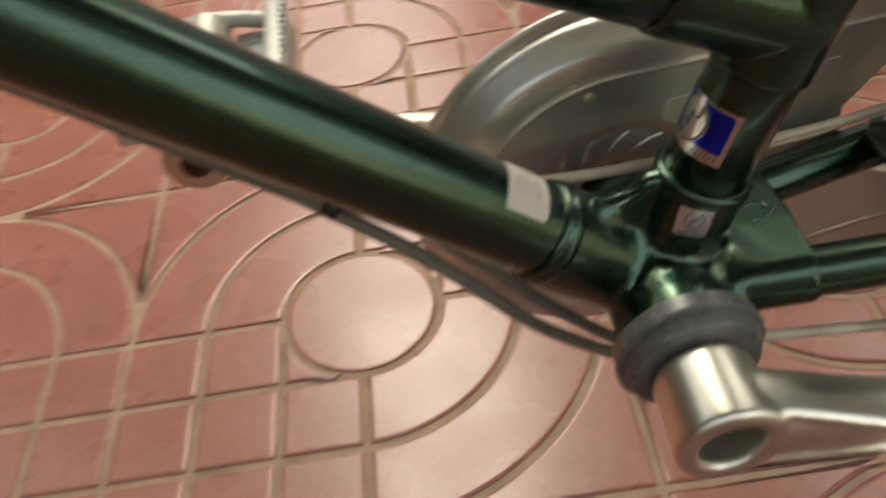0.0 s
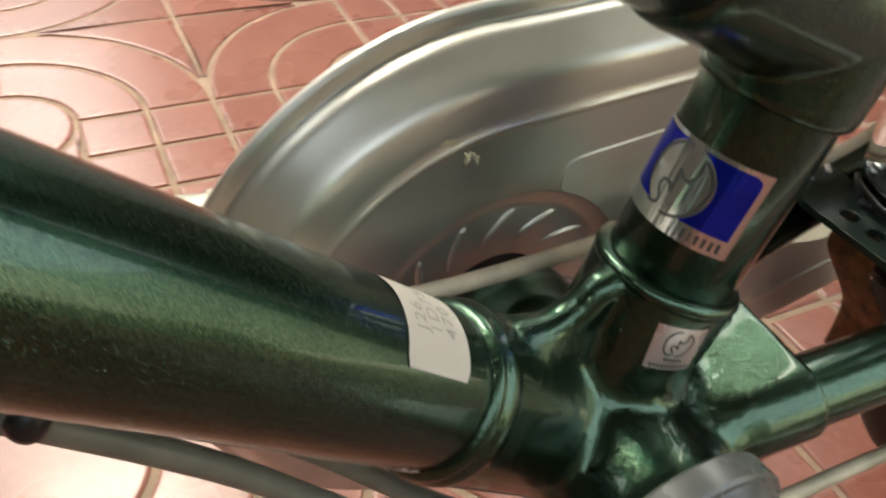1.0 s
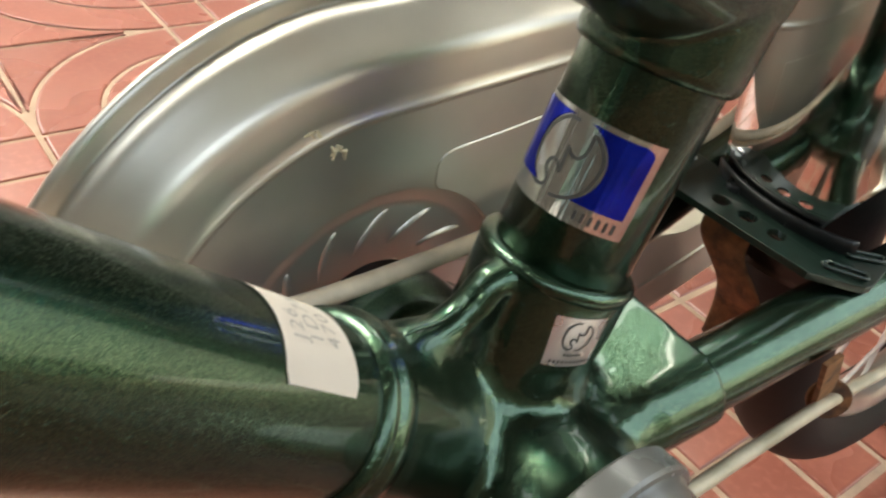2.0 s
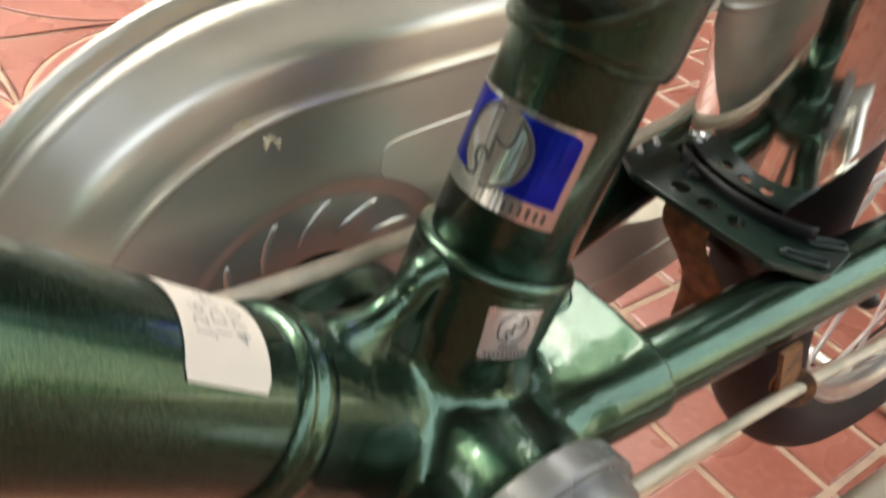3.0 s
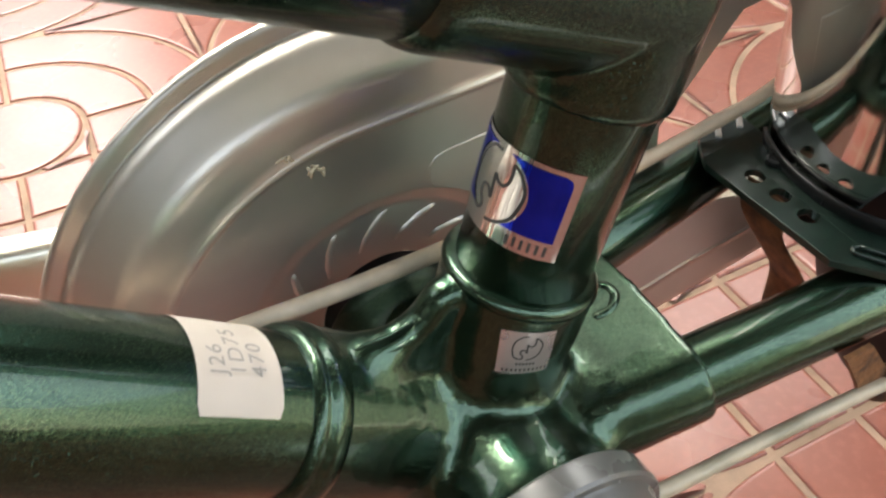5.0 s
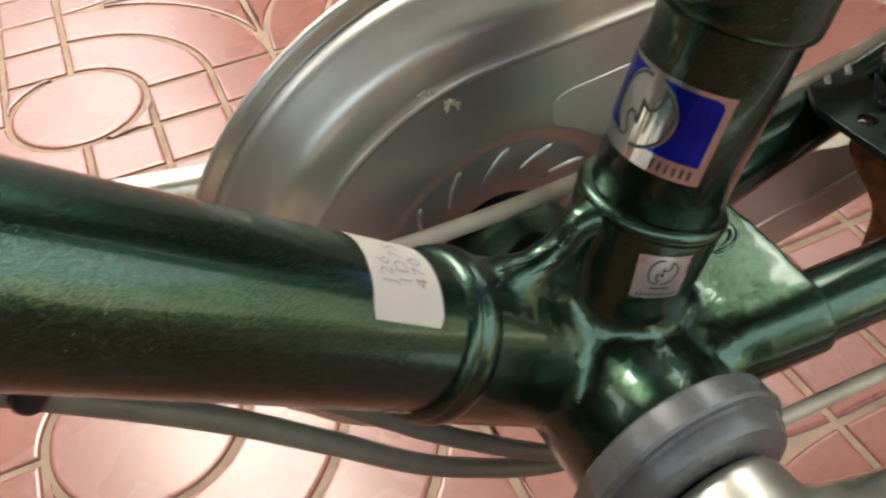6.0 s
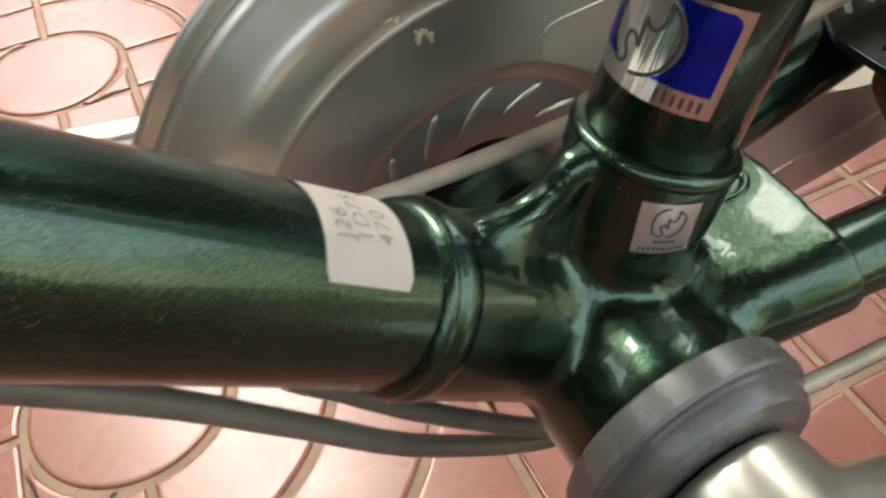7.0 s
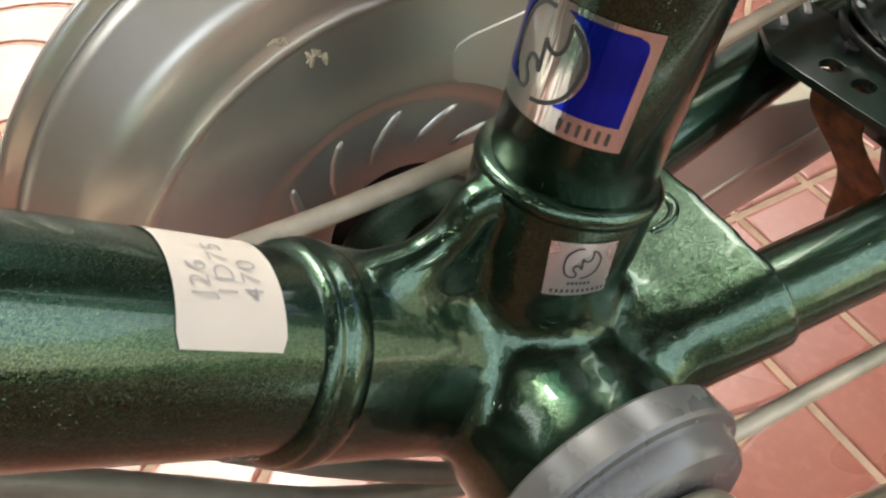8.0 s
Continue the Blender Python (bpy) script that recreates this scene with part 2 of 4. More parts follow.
def sweep(bm, pts, radii, seg=24, cap=True):
    """A round bar along a line of points; radii: one number, or one for each point."""
    pts = [Vector(p) for p in pts]
    n = len(pts)
    if not isinstance(radii, (list, tuple)):
        radii = [radii] * n
    tang = []
    for i in range(n):
        a, b = pts[max(0, i - 1)], pts[min(n - 1, i + 1)]
        tang.append((b - a).normalized())
    ref = Vector((0, 0, 1)) if abs(tang[0].z) < 0.9 else Vector((0, 1, 0))
    u = (ref - tang[0] * ref.dot(tang[0])).normalized()
    rings = []
    for i in range(n):
        u = (u - tang[i] * u.dot(tang[i])).normalized()
        v = tang[i].cross(u)
        rings.append([bm.verts.new(pts[i] + radii[i] * (math.cos(2 * math.pi * k / seg) * u + math.sin(2 * math.pi * k / seg) * v)) for k in range(seg)])
    for a, b in zip(rings, rings[1:]):
        for k in range(seg):
            bm.faces.new((a[k], a[(k + 1) % seg], b[(k + 1) % seg], b[k]))
    if cap:
        bm.faces.new(rings[0][::-1])
        bm.faces.new(rings[-1])
    return bm


def curve_points(ctrl, steps=10):
    """A smooth line (Catmull-Rom) through the control points."""
    c = [Vector(p) for p in ctrl]
    c = [2 * c[0] - c[1]] + c + [2 * c[-1] - c[-2]]
    out = []
    for i in range(1, len(c) - 2):
        p0, p1, p2, p3 = c[i - 1:i + 3]
        for k in range(steps):
            t = k / steps
            out.append(0.5 * (2 * p1 + (p2 - p0) * t + (2 * p0 - 5 * p1 + 4 * p2 - p3) * t * t + (3 * p1 - p0 - 3 * p2 + p3) * t ** 3))
    out.append(c[-2])
    return out


def lathe(bm, origin, axis, profile, seg=64, close=False):
    """Turned body: profile of (along the axis, radius)."""
    axis = Vector(axis).normalized()
    ref = Vector((0, 0, 1)) if abs(axis.z) < 0.9 else Vector((1, 0, 0))
    u = (ref - axis * ref.dot(axis)).normalized()
    v = axis.cross(u)
    o = Vector(origin)
    rings = []
    for a, r in profile:
        if r < 1e-6:
            rings.append([bm.verts.new(o + axis * a)])
        else:
            rings.append([bm.verts.new(o + axis * a + r * (math.cos(2 * math.pi * k / seg) * u + math.sin(2 * math.pi * k / seg) * v)) for k in range(seg)])
    pairs = list(zip(rings, rings[1:])) + ([(rings[-1], rings[0])] if close else [])
    for a, b in pairs:
        for k in range(seg):
            k2 = (k + 1) % seg
            if len(a) == 1 and len(b) == 1:
                continue
            if len(a) == 1:
                bm.faces.new((a[0], b[k2], b[k]))
            elif len(b) == 1:
                bm.faces.new((a[k], a[k2], b[0]))
            else:
                bm.faces.new((a[k], a[k2], b[k2], b[k]))
    return bm


def box(bm, lo, hi, bevel=0.0, m=None):
    r = bmesh.ops.create_cube(bm, size=1)
    vs = r["verts"]
    for v in vs:
        v.co = Vector([lo[i] + (v.co[i] + 0.5) * (hi[i] - lo[i]) for i in range(3)])
    if bevel:
        es = list({e for v in vs for e in v.link_edges})
        vs = list({v for f in bmesh.ops.bevel(bm, geom=es, offset=bevel, segments=2, affect="EDGES", profile=0.5)["faces"] for v in f.verts} | {v for v in vs if v.is_valid})
    if m is not None:
        for v in vs:
            v.co = m @ v.co
    return bm


def prism(bm, outline, lift, thick, holes=()):
    """A plate: outline of points in the plane, lifted into space by lift(x, y, t) for t at 0 and thick."""
    lo = [bm.verts.new(lift(x, y, 0.0)) for x, y in outline]
    hi = [bm.verts.new(lift(x, y, thick)) for x, y in outline]
    n = len(outline)
    bm.faces.new(lo[::-1])
    bm.faces.new(hi)
    for k in range(n):
        bm.faces.new((lo[k], lo[(k + 1) % n], hi[(k + 1) % n], hi[k]))
    return bm


# ---- floor: cement tiles with pressed arcs and squares ----
STEP = 0.0701
GAP = 0.0046
DEEP = 0.0023
floor = new("floor", None)
tagged(floor, "red patterned cement tile floor with tan grooves", "floor", kind="structure")


def inset_cell(bm, ring, hub=None):
    """One raised field of a tile: its top edge rounded down into the groove."""
    n = len(ring)
    mark = ring[hub] if hub is not None else None
    area = sum(ring[k][0] * ring[(k + 1) % n][1] - ring[(k + 1) % n][0] * ring[k][1] for k in range(n))
    if area < 0:
        ring = ring[::-1]

    def offset(d):
        out = []
        for k in range(n):
            p, q, r = Vector(ring[k - 1]), Vector(ring[k]), Vector(ring[(k + 1) % n])
            a, b = (q - p).normalized(), (r - q).normalized()
            na, nb = Vector((-a.y, a.x)), Vector((-b.y, b.x))
            h = (na + nb)
            h = h / max(0.35, h.length_squared / 2)
            out.append(q + h * d)
        return out
    layers = [(GAP * 0.62, -DEEP), (GAP * 0.72, -0.0011), (GAP * 0.95, -0.0003), (GAP * 1.35, 0.0)]
    rows = [[bm.verts.new((p.x, p.y, z)) for p in offset(d)] for d, z in layers]
    for a, b in zip(rows, rows[1:]):
        for k in range(n):
            bm.faces.new((a[k], a[(k + 1) % n], b[(k + 1) % n], b[k]))
    top = rows[-1]
    if mark is None:
        bm.faces.new(top)
    else:
        h = ring.index(mark)
        for k in range(1, n - 1):
            bm.faces.new((top[h], top[(h + k) % n], top[(h + k + 1) % n]))


def arc(r, a0, a1, n=14):
    return [(r * math.cos(radians(a0 + (a1 - a0) * k / n)), r * math.sin(radians(a0 + (a1 - a0) * k / n))) for k in range(n + 1)]


def tile_mesh():
    """Middle disc; two opposite quarters with concentric arcs, the two others with squares."""
    bm = bmesh.new()
    cells, hollow = [arc(1, 0, 352.5, 47)], []
    for a0 in (90, 270):
        for r in (1, 2):
            cells.append(arc(r, a0, a0 + 90, 10 * r) + arc(r + 1, a0 + 90, a0, 10 * r + 6))
        sx, sy = (-1, 1) if a0 == 90 else (1, -1)
        rim = arc(3, a0 + 14, a0 + 76, 20)
        first, last = rim[0], rim[-1]
        if a0 == 90:
            hollow.append([(-3, 3), (first[0], 3)] + rim + [(-3, last[1])])
        else:
            hollow.append([(3, -3), (first[0], -3)] + rim + [(3, last[1])])
    for sx, sy in ((-1, -1), (1, 1)):
        a0 = 180 if sx < 0 else 0
        hollow.append([(sx, sy)] + arc(1, a0 + 14, a0 + 76, 10)[::-1])
        for i in range(3):
            for j in range(3):
                if i + j:
                    cells.append([(sx * i, sy * j), (sx * (i + 1), sy * j), (sx * (i + 1), sy * (j + 1)), (sx * i, sy * (j + 1))])
    for c in cells:
        inset_cell(bm, [(x * STEP, y * STEP) for x, y in c])
    for c in hollow:
        inset_cell(bm, [(x * STEP, y * STEP) for x, y in c], 0)
    bmesh.ops.recalc_face_normals(bm, faces=bm.faces)
    me = bpy.data.meshes.new("floor_tile")
    bm.to_mesh(me)
    bm.free()
    me.materials.append(TILE)
    return me


TILE_MESH = tile_mesh()
FLOOR_POSE = pose(-0.149, 0.285, 0, 0, 0, math.degrees(-0.0484))


def lay_tiles():
    for i in range(-5, 7):
        for j in range(-6, 6):
            ob = new("floor_tile", TILE_MESH)
            ob.parent = floor
            ob.matrix_basis = FLOOR_POSE @ pose(6 * STEP * i, 6 * STEP * j, random.uniform(-0.0006, 0.0006), random.uniform(-0.12, 0.12), random.uniform(-0.12, 0.12), 90 * ((i + j) % 2))


bm = bmesh.new()
box(bm, (-2.7, -2.7, -0.12), (2.9, 2.9, -DEEP + 0.0002))
part("floor_bed", bm, GROUT, floor, "tan cement bed in the grooves", smooth=False)
# ---- unseen walls, roof and ground, added to shape light and reflections ----
def wall_block(name, label, lo, hi, mat=PLASTER):
    bm = bmesh.new()
    box(bm, lo, hi)
    return tagged(part(name, bm, mat, smooth=False), label, "wall", kind="structure")


# unseen dark walls, added to block sky and darken what the tubes reflect
wall_block("shade_wall_west", "unseen dark olive wall added to darken reflections", (-2.7, -2.7, 0), (-2.55, 2.75, 2.5), OLIVEWALL)
wall_block("shade_wall_east", "unseen dark olive wall added to darken reflections", (2.75, -0.85, 0), (2.9, 2.75, 2.5), OLIVEWALL)
wall_block("shade_wall_south", "unseen dark olive wall added to darken reflections", (-2.55, -2.7, 0), (1.1, -2.55, 2.2), OLIVEWALL)
wall_block("shade_wall_south_east", "unseen low dark olive wall added below the open south-east sky", (1.1, -2.7, 0), (2.9, -2.55, 0.4), OLIVEWALL)
# unseen pale walls, added as the south-east band in the tubes' reflections
wall_block("bounce_wall_far_east", "unseen cream wall added to give the tubes a pale reflection", (6.5, -6.65, -0.13), (6.65, -0.85, 2.7))
wall_block("bounce_wall_far_south", "unseen cream wall added to give the tubes a pale reflection", (0.8, -6.65, -0.13), (6.5, -6.5, 2.7))
# unseen north walls, added so the gap between them places the floor sheen
wall_block("gap_wall_north", "unseen low wall added below the northern sky gap", (-0.60, 2.75, 0), (0.22, 2.9, 0.8))
wall_block("bounce_wall_north_west", "unseen white wall added to bounce light and limit floor sheen", (-2.7, 2.75, 0), (-0.60, 2.9, 6.6), WHITEWALL)
wall_block("bounce_wall_north_east", "unseen white wall added to bounce light and limit floor sheen", (0.22, 2.75, 0), (2.9, 2.9, 7.4), WHITEWALL)
# unseen slab overhead, added to hold back sky light and glare
bm = bmesh.new()
box(bm, (-2.7, -1.30, 2.5), (2.9, 1.05, 2.62))
tagged(part("ceiling", bm, CEIL, smooth=False), "unseen dark slab added overhead to block the sky", "ceiling", kind="structure")
# unseen pale ground, added to close the view and bounce sky light
bm = bmesh.new()
box(bm, (-60, -60, -0.4), (60, 60, -0.13))
tagged(part("ground", bm, PLASTER, smooth=False), "unseen pale ground added beyond the added walls", "ground", kind="structure")

# ---- bicycle ----
H = 0.3123
BB = Vector((0, 0, H))
SEAT = Vector((math.cos(radians(72.47)), 0, math.sin(radians(72.47))))
DOWN = Vector((math.cos(radians(139.69)), 0, math.sin(radians(139.69))))
UP = Vector((math.cos(radians(155.5)), 0, math.sin(radians(155.5))))
HUB = Vector((0, 0, 0.3155))
bike = new("bicycle", None)
bike.location = (0, 0, 0)
tagged(bike, "dark green metallic bicycle with silver chain case, parked on the tiles", "bicycle")


def along(axis, s, o=BB):
    return o + axis * s


# tubes
bm = bmesh.new()
sweep(bm, [along(DOWN, s) for s in (0.0, 0.05, 0.2, 0.4, 0.72)], 0.0163, 64)
part("down_tube", bm, GREEN, bike)
bm = bmesh.new()
sweep(bm, [along(SEAT, s) for s in (0.01, 0.1, 0.2, 0.46)], 0.0142, 64)
part("seat_tube", bm, GREEN, bike)
JOIN = along(SEAT, 0.1093)
bm = bmesh.new()
sweep(bm, [along(UP, s, JOIN) for s in (0.0, 0.1, 0.25, 0.6)], 0.0143, 56)
part("upper_tube", bm, GREEN, bike)


def stay_points(side):
    """Chain stay: out of the housing, straight past the wheel, flaring outwards and up to the axle."""
    p = Vector((0.046, side * 0.0226, 0.3247))
    d = Vector((1, side * 0.1206, 0.1022))
    return [p + d * s for s in (-0.04, 0.0, 0.06, 0.12, 0.2)] + [Vector((0.35, side * 0.062, 0.373)), Vector((0.445, side * 0.066, 0.400))]


for side in (-1, 1):
    bm = bmesh.new()
    sweep(bm, curve_points(stay_points(side), 6), 0.0091, 40)
    part("chain_stay", bm, GREEN, bike)


def fused(name, build, mat, voxel=0.0007, smooth_steps=6, label=""):
    """Overlapping bodies melted into one casting with soft fillets."""
    bm = bmesh.new()
    build(bm)
    ob = part(name, bm, mat, bike, label)
    rm = ob.modifiers.new("melt", "REMESH")
    rm.mode, rm.voxel_size, rm.use_smooth_shade = "VOXEL", voxel, True
    sm = ob.modifiers.new("soften", "SMOOTH")
    sm.factor, sm.iterations = 0.5, smooth_steps
    return ob


WEB = [(-0.002, -0.0200), (0.030, -0.0212), (0.0465, -0.0226), (0.0478, -0.0120), (0.0484, 0.0), (0.0478, 0.0120), (0.0465, 0.0226), (0.030, 0.0212), (-0.002, 0.0200)]


def web_top(x):
    return 0.3354 + 0.1022 * (x - 0.046)


def housing(bm):
    lathe(bm, HUB, (0, 1, 0), [(-0.0345, 0), (-0.0345, 0.0205), (-0.030, 0.0210), (0.030, 0.0210), (0.0345, 0.0205), (0.0345, 0)], 64)
    lathe(bm, BB, SEAT, [(0.0, 0), (0.0, 0.0166), (0.0300, 0.01640), (0.0495, 0.01640), (0.0495, 0)], 64)
    lathe(bm, BB, DOWN, [(0.0, 0), (0.0, 0.0186), (0.030, 0.0183), (0.0535, 0.0183), (0.0535, 0)], 64)
    for side in (-1, 1):
        p = Vector((0.046, side * 0.0226, 0.3247))
        d = Vector((1, side * 0.1206, 0.1022)).normalized()
        lathe(bm, p, d, [(-0.05, 0), (-0.05, 0.0107), (0.0018, 0.0107), (0.0022, 0.0103), (0.0022, 0)], 48)
    # hollow-curved web between the two sockets, its crest flaring into the down tube's
    crest = [(-0.0310, 0.3440, 0.0092), (-0.0268, 0.3490, 0.0074), (-0.0220, 0.3517, 0.0056), (-0.0160, 0.3521, 0.0042), (-0.0110, 0.3535, 0.0038), (-0.0072, 0.3562, 0.0036), (-0.0046, 0.3592, 0.0036), (-0.0020, 0.3604, 0.0036), (0.0080, 0.3590, 0.0040)]
    line = curve_points([(x, 0, z) for x, z, _ in crest], 4)
    before = set(bm.verts)
    sweep(bm, line, [float(np.interp(q.x, [c[0] for c in crest], [c[2] for c in crest])) for q in line], 20)
    for v in set(bm.verts) - before:
        v.co.y *= 1.2
    prism(bm, [(-0.030, 0.3440), (-0.0245, 0.3500), (-0.0158, 0.3512), (-0.0105, 0.3526), (-0.0065, 0.3555), (-0.0030, 0.3590), (0.004, 0.3595), (0.006, 0.330), (-0.010, 0.325)], lambda x, z, t: Vector((x, -0.0040 + t, z)), 0.0080)
    prism(bm, WEB, lambda x, y, t: Vector((x, y, web_top(x) - 0.0070 + t)), 0.0070)


lug = fused("bottom_bracket_lug", housing, GREEN, 0.0007, 18, "green cast lug with uneven brazed fillets")


def lip(axis, profile):
    """Rolled lip of a socket that closes on its tube."""
    bm = bmesh.new()
    lathe(bm, BB, axis, profile, 96)
    return part("lug_ring", bm, GREEN, bike)


lip(SEAT, [(0.0472, 0.0161), (0.0481, 0.0165), (0.0490, 0.01672), (0.0499, 0.0165), (0.0505, 0.0158), (0.0508, 0.0150), (0.0510, 0.0139)])
lip(DOWN, [(0.0490, 0.0180), (0.0500, 0.0184), (0.0512, 0.01875), (0.0524, 0.0188), (0.0535, 0.0186), (0.0543, 0.0181), (0.0549, 0.0179), (0.0555, 0.0181), (0.0561, 0.0179), (0.0566, 0.0173), (0.0570, 0.0168), (0.0573, 0.0160)])


def seat_lug(bm):
    lathe(bm, BB, SEAT, [(0.0905, 0), (0.0905, 0.0153), (0.092, 0.0160), (0.150, 0.0160), (0.150, 0)], 64)
    lathe(bm, JOIN, UP, [(-0.005, 0), (-0.005, 0.0163), (0.039, 0.0157), (0.0415, 0.0153), (0.0440, 0.0141), (0.0445, 0)], 64)


fused("seat_lug", seat_lug, GREEN, 0.0008, 5)

# lines of brazing in the hollows of the casting
RUNS = ([(-0.0160, -0.0062, 0.3505), (-0.0140, -0.0052, 0.3490), (-0.0117, -0.0038, 0.3461), (-0.0111, -0.0086, 0.3431), (-0.0108, -0.0125, 0.3393), (-0.0091, -0.0143, 0.3358)],
        [(-0.0091, -0.0143, 0.3358), (-0.0042, -0.0157, 0.3364), (0.0019, -0.0177, 0.3368), (0.0088, -0.0178, 0.3351), (0.0118, -0.0157, 0.3367), (0.0130, -0.0140, 0.3390)],
        [(-0.0091, -0.0143, 0.3358), (-0.0103, -0.0161, 0.3345), (-0.0125, -0.0184, 0.3329), (-0.0154, -0.0196, 0.3304), (-0.0191, -0.0182, 0.3267)],
        [(0.0209, -0.0151, 0.3328), (0.0187, -0.0190, 0.3327), (0.0183, -0.0215, 0.3323), (0.0186, -0.0252, 0.3309), (0.0210, -0.0285, 0.3275)],
        [(-0.0340, -0.0040, 0.3480), (-0.0280, -0.0060, 0.3490), (-0.0220, -0.0060, 0.3500), (-0.0160, -0.0062, 0.3505)],
        [(-0.0340, 0.0040, 0.3480), (-0.0280, 0.0060, 0.3490), (-0.0220, 0.0060, 0.3500), (-0.0160, 0.0062, 0.3505)])


def braze(ob):
    """Bakes the melted casting and fills the hollows along its runs with wide, slightly uneven fillets."""
    me = bpy.data.meshes.new_from_object(ob.evaluated_get(bpy.context.evaluated_depsgraph_get()))
    ob.modifiers.clear()
    ob.data = me
    n = len(me.vertices)
    co, nrm, ends = np.empty(n * 3), np.empty(n * 3), np.empty(len(me.edges) * 2, dtype=np.int32)
    me.vertices.foreach_get("co", co)
    me.vertices.foreach_get("normal", nrm)
    me.edges.foreach_get("vertices", ends)
    co, nrm, ends = co.reshape(-1, 3), nrm.reshape(-1, 3), ends.reshape(-1, 2)
    near = np.zeros(n)
    for q, run in enumerate(RUNS):
        for k, p in enumerate(curve_points(run, 9)):
            wide = (0.0092 if q < 4 else 0.0058) + 0.0020 * noise.noise(Vector((k * 0.21, q * 7.0, 3.0)))
            near = np.maximum(near, 1 - np.linalg.norm(co - np.array(p), axis=1) / wide)
    near = np.clip(near * 1.6, 0, 1)
    pick = np.concatenate((ends[:, 0], ends[:, 1]))
    other = np.concatenate((ends[:, 1], ends[:, 0]))
    count = np.maximum(np.bincount(pick, minlength=n), 1)
    for _ in range(130):
        for axis in range(3):
            mean = np.bincount(pick, weights=co[other, axis], minlength=n) / count
            co[:, axis] += 0.5 * near * (mean - co[:, axis])
    lumps = np.array([noise.noise(Vector(p) * 330) + 0.6 * noise.noise(Vector(p) * 800) if w > 0 else 0.0 for p, w in zip(co, near)])
    co += nrm * (0.00011 * near * lumps)[:, None]
    # the web's top is not quite flat
    web = np.array([noise.noise(Vector(p) * 120) if p[0] > 0.018 and q[2] > 0.9 else 0.0 for p, q in zip(co, nrm)])
    co += nrm * (0.00010 * web)[:, None]
    me.vertices.foreach_set("co", co.ravel())
    me.update()


braze(lug)
bm = bmesh.new()
ring = [Vector((0.0368 + 0.0056 * math.cos(a), 0.0012 + 0.0046 * math.sin(a), 0)) for a in [2 * math.pi * k / 28 - 2.2 for k in range(25)]]
sweep(bm, [Vector((q.x, q.y, web_top(q.x) - 0.0006)) for q in ring], [0.0003] + [0.0013] * 23 + [0.0003], 12)
part("weld_bead", bm, GREEN, bike, "oval weld bead on the web plate")
# seam lines on the arch between the two sockets
for dy, dz in ((-0.0030, 0.0015), (-0.0006, 0.0034)):
    bm = bmesh.new()
    sweep(bm, curve_points([(-0.026, dy, 0.3518 + dz), (-0.0225, dy, 0.3537 + dz), (-0.0160, dy, 0.3531 + dz), (-0.0105, dy, 0.3543 + dz)], 5), [0.0002] + [0.0005] * 14 + [0.0001], 8)
    part("lug_seam", bm, GREEN, bike)

# plastic cup cover over the bearing
bm = bmesh.new()
lathe(bm, HUB, (0, 1, 0), [(-0.0300, 0.0205), (-0.0335, 0.0208), (-0.0335, 0.0246), (-0.0343, 0.0256), (-0.0398, 0.0259), (-0.0406, 0.0254), (-0.0409, 0.0240), (-0.0418, 0.0235), (-0.0446, 0.0229), (-0.0460, 0.0218), (-0.0466, 0.0200), (-0.0466, 0.0160), (-0.0460, 0.0)], 96)
sharp(part("bearing_cover", bm, PLASTIC, bike, "grey plastic bearing cover"), 30)


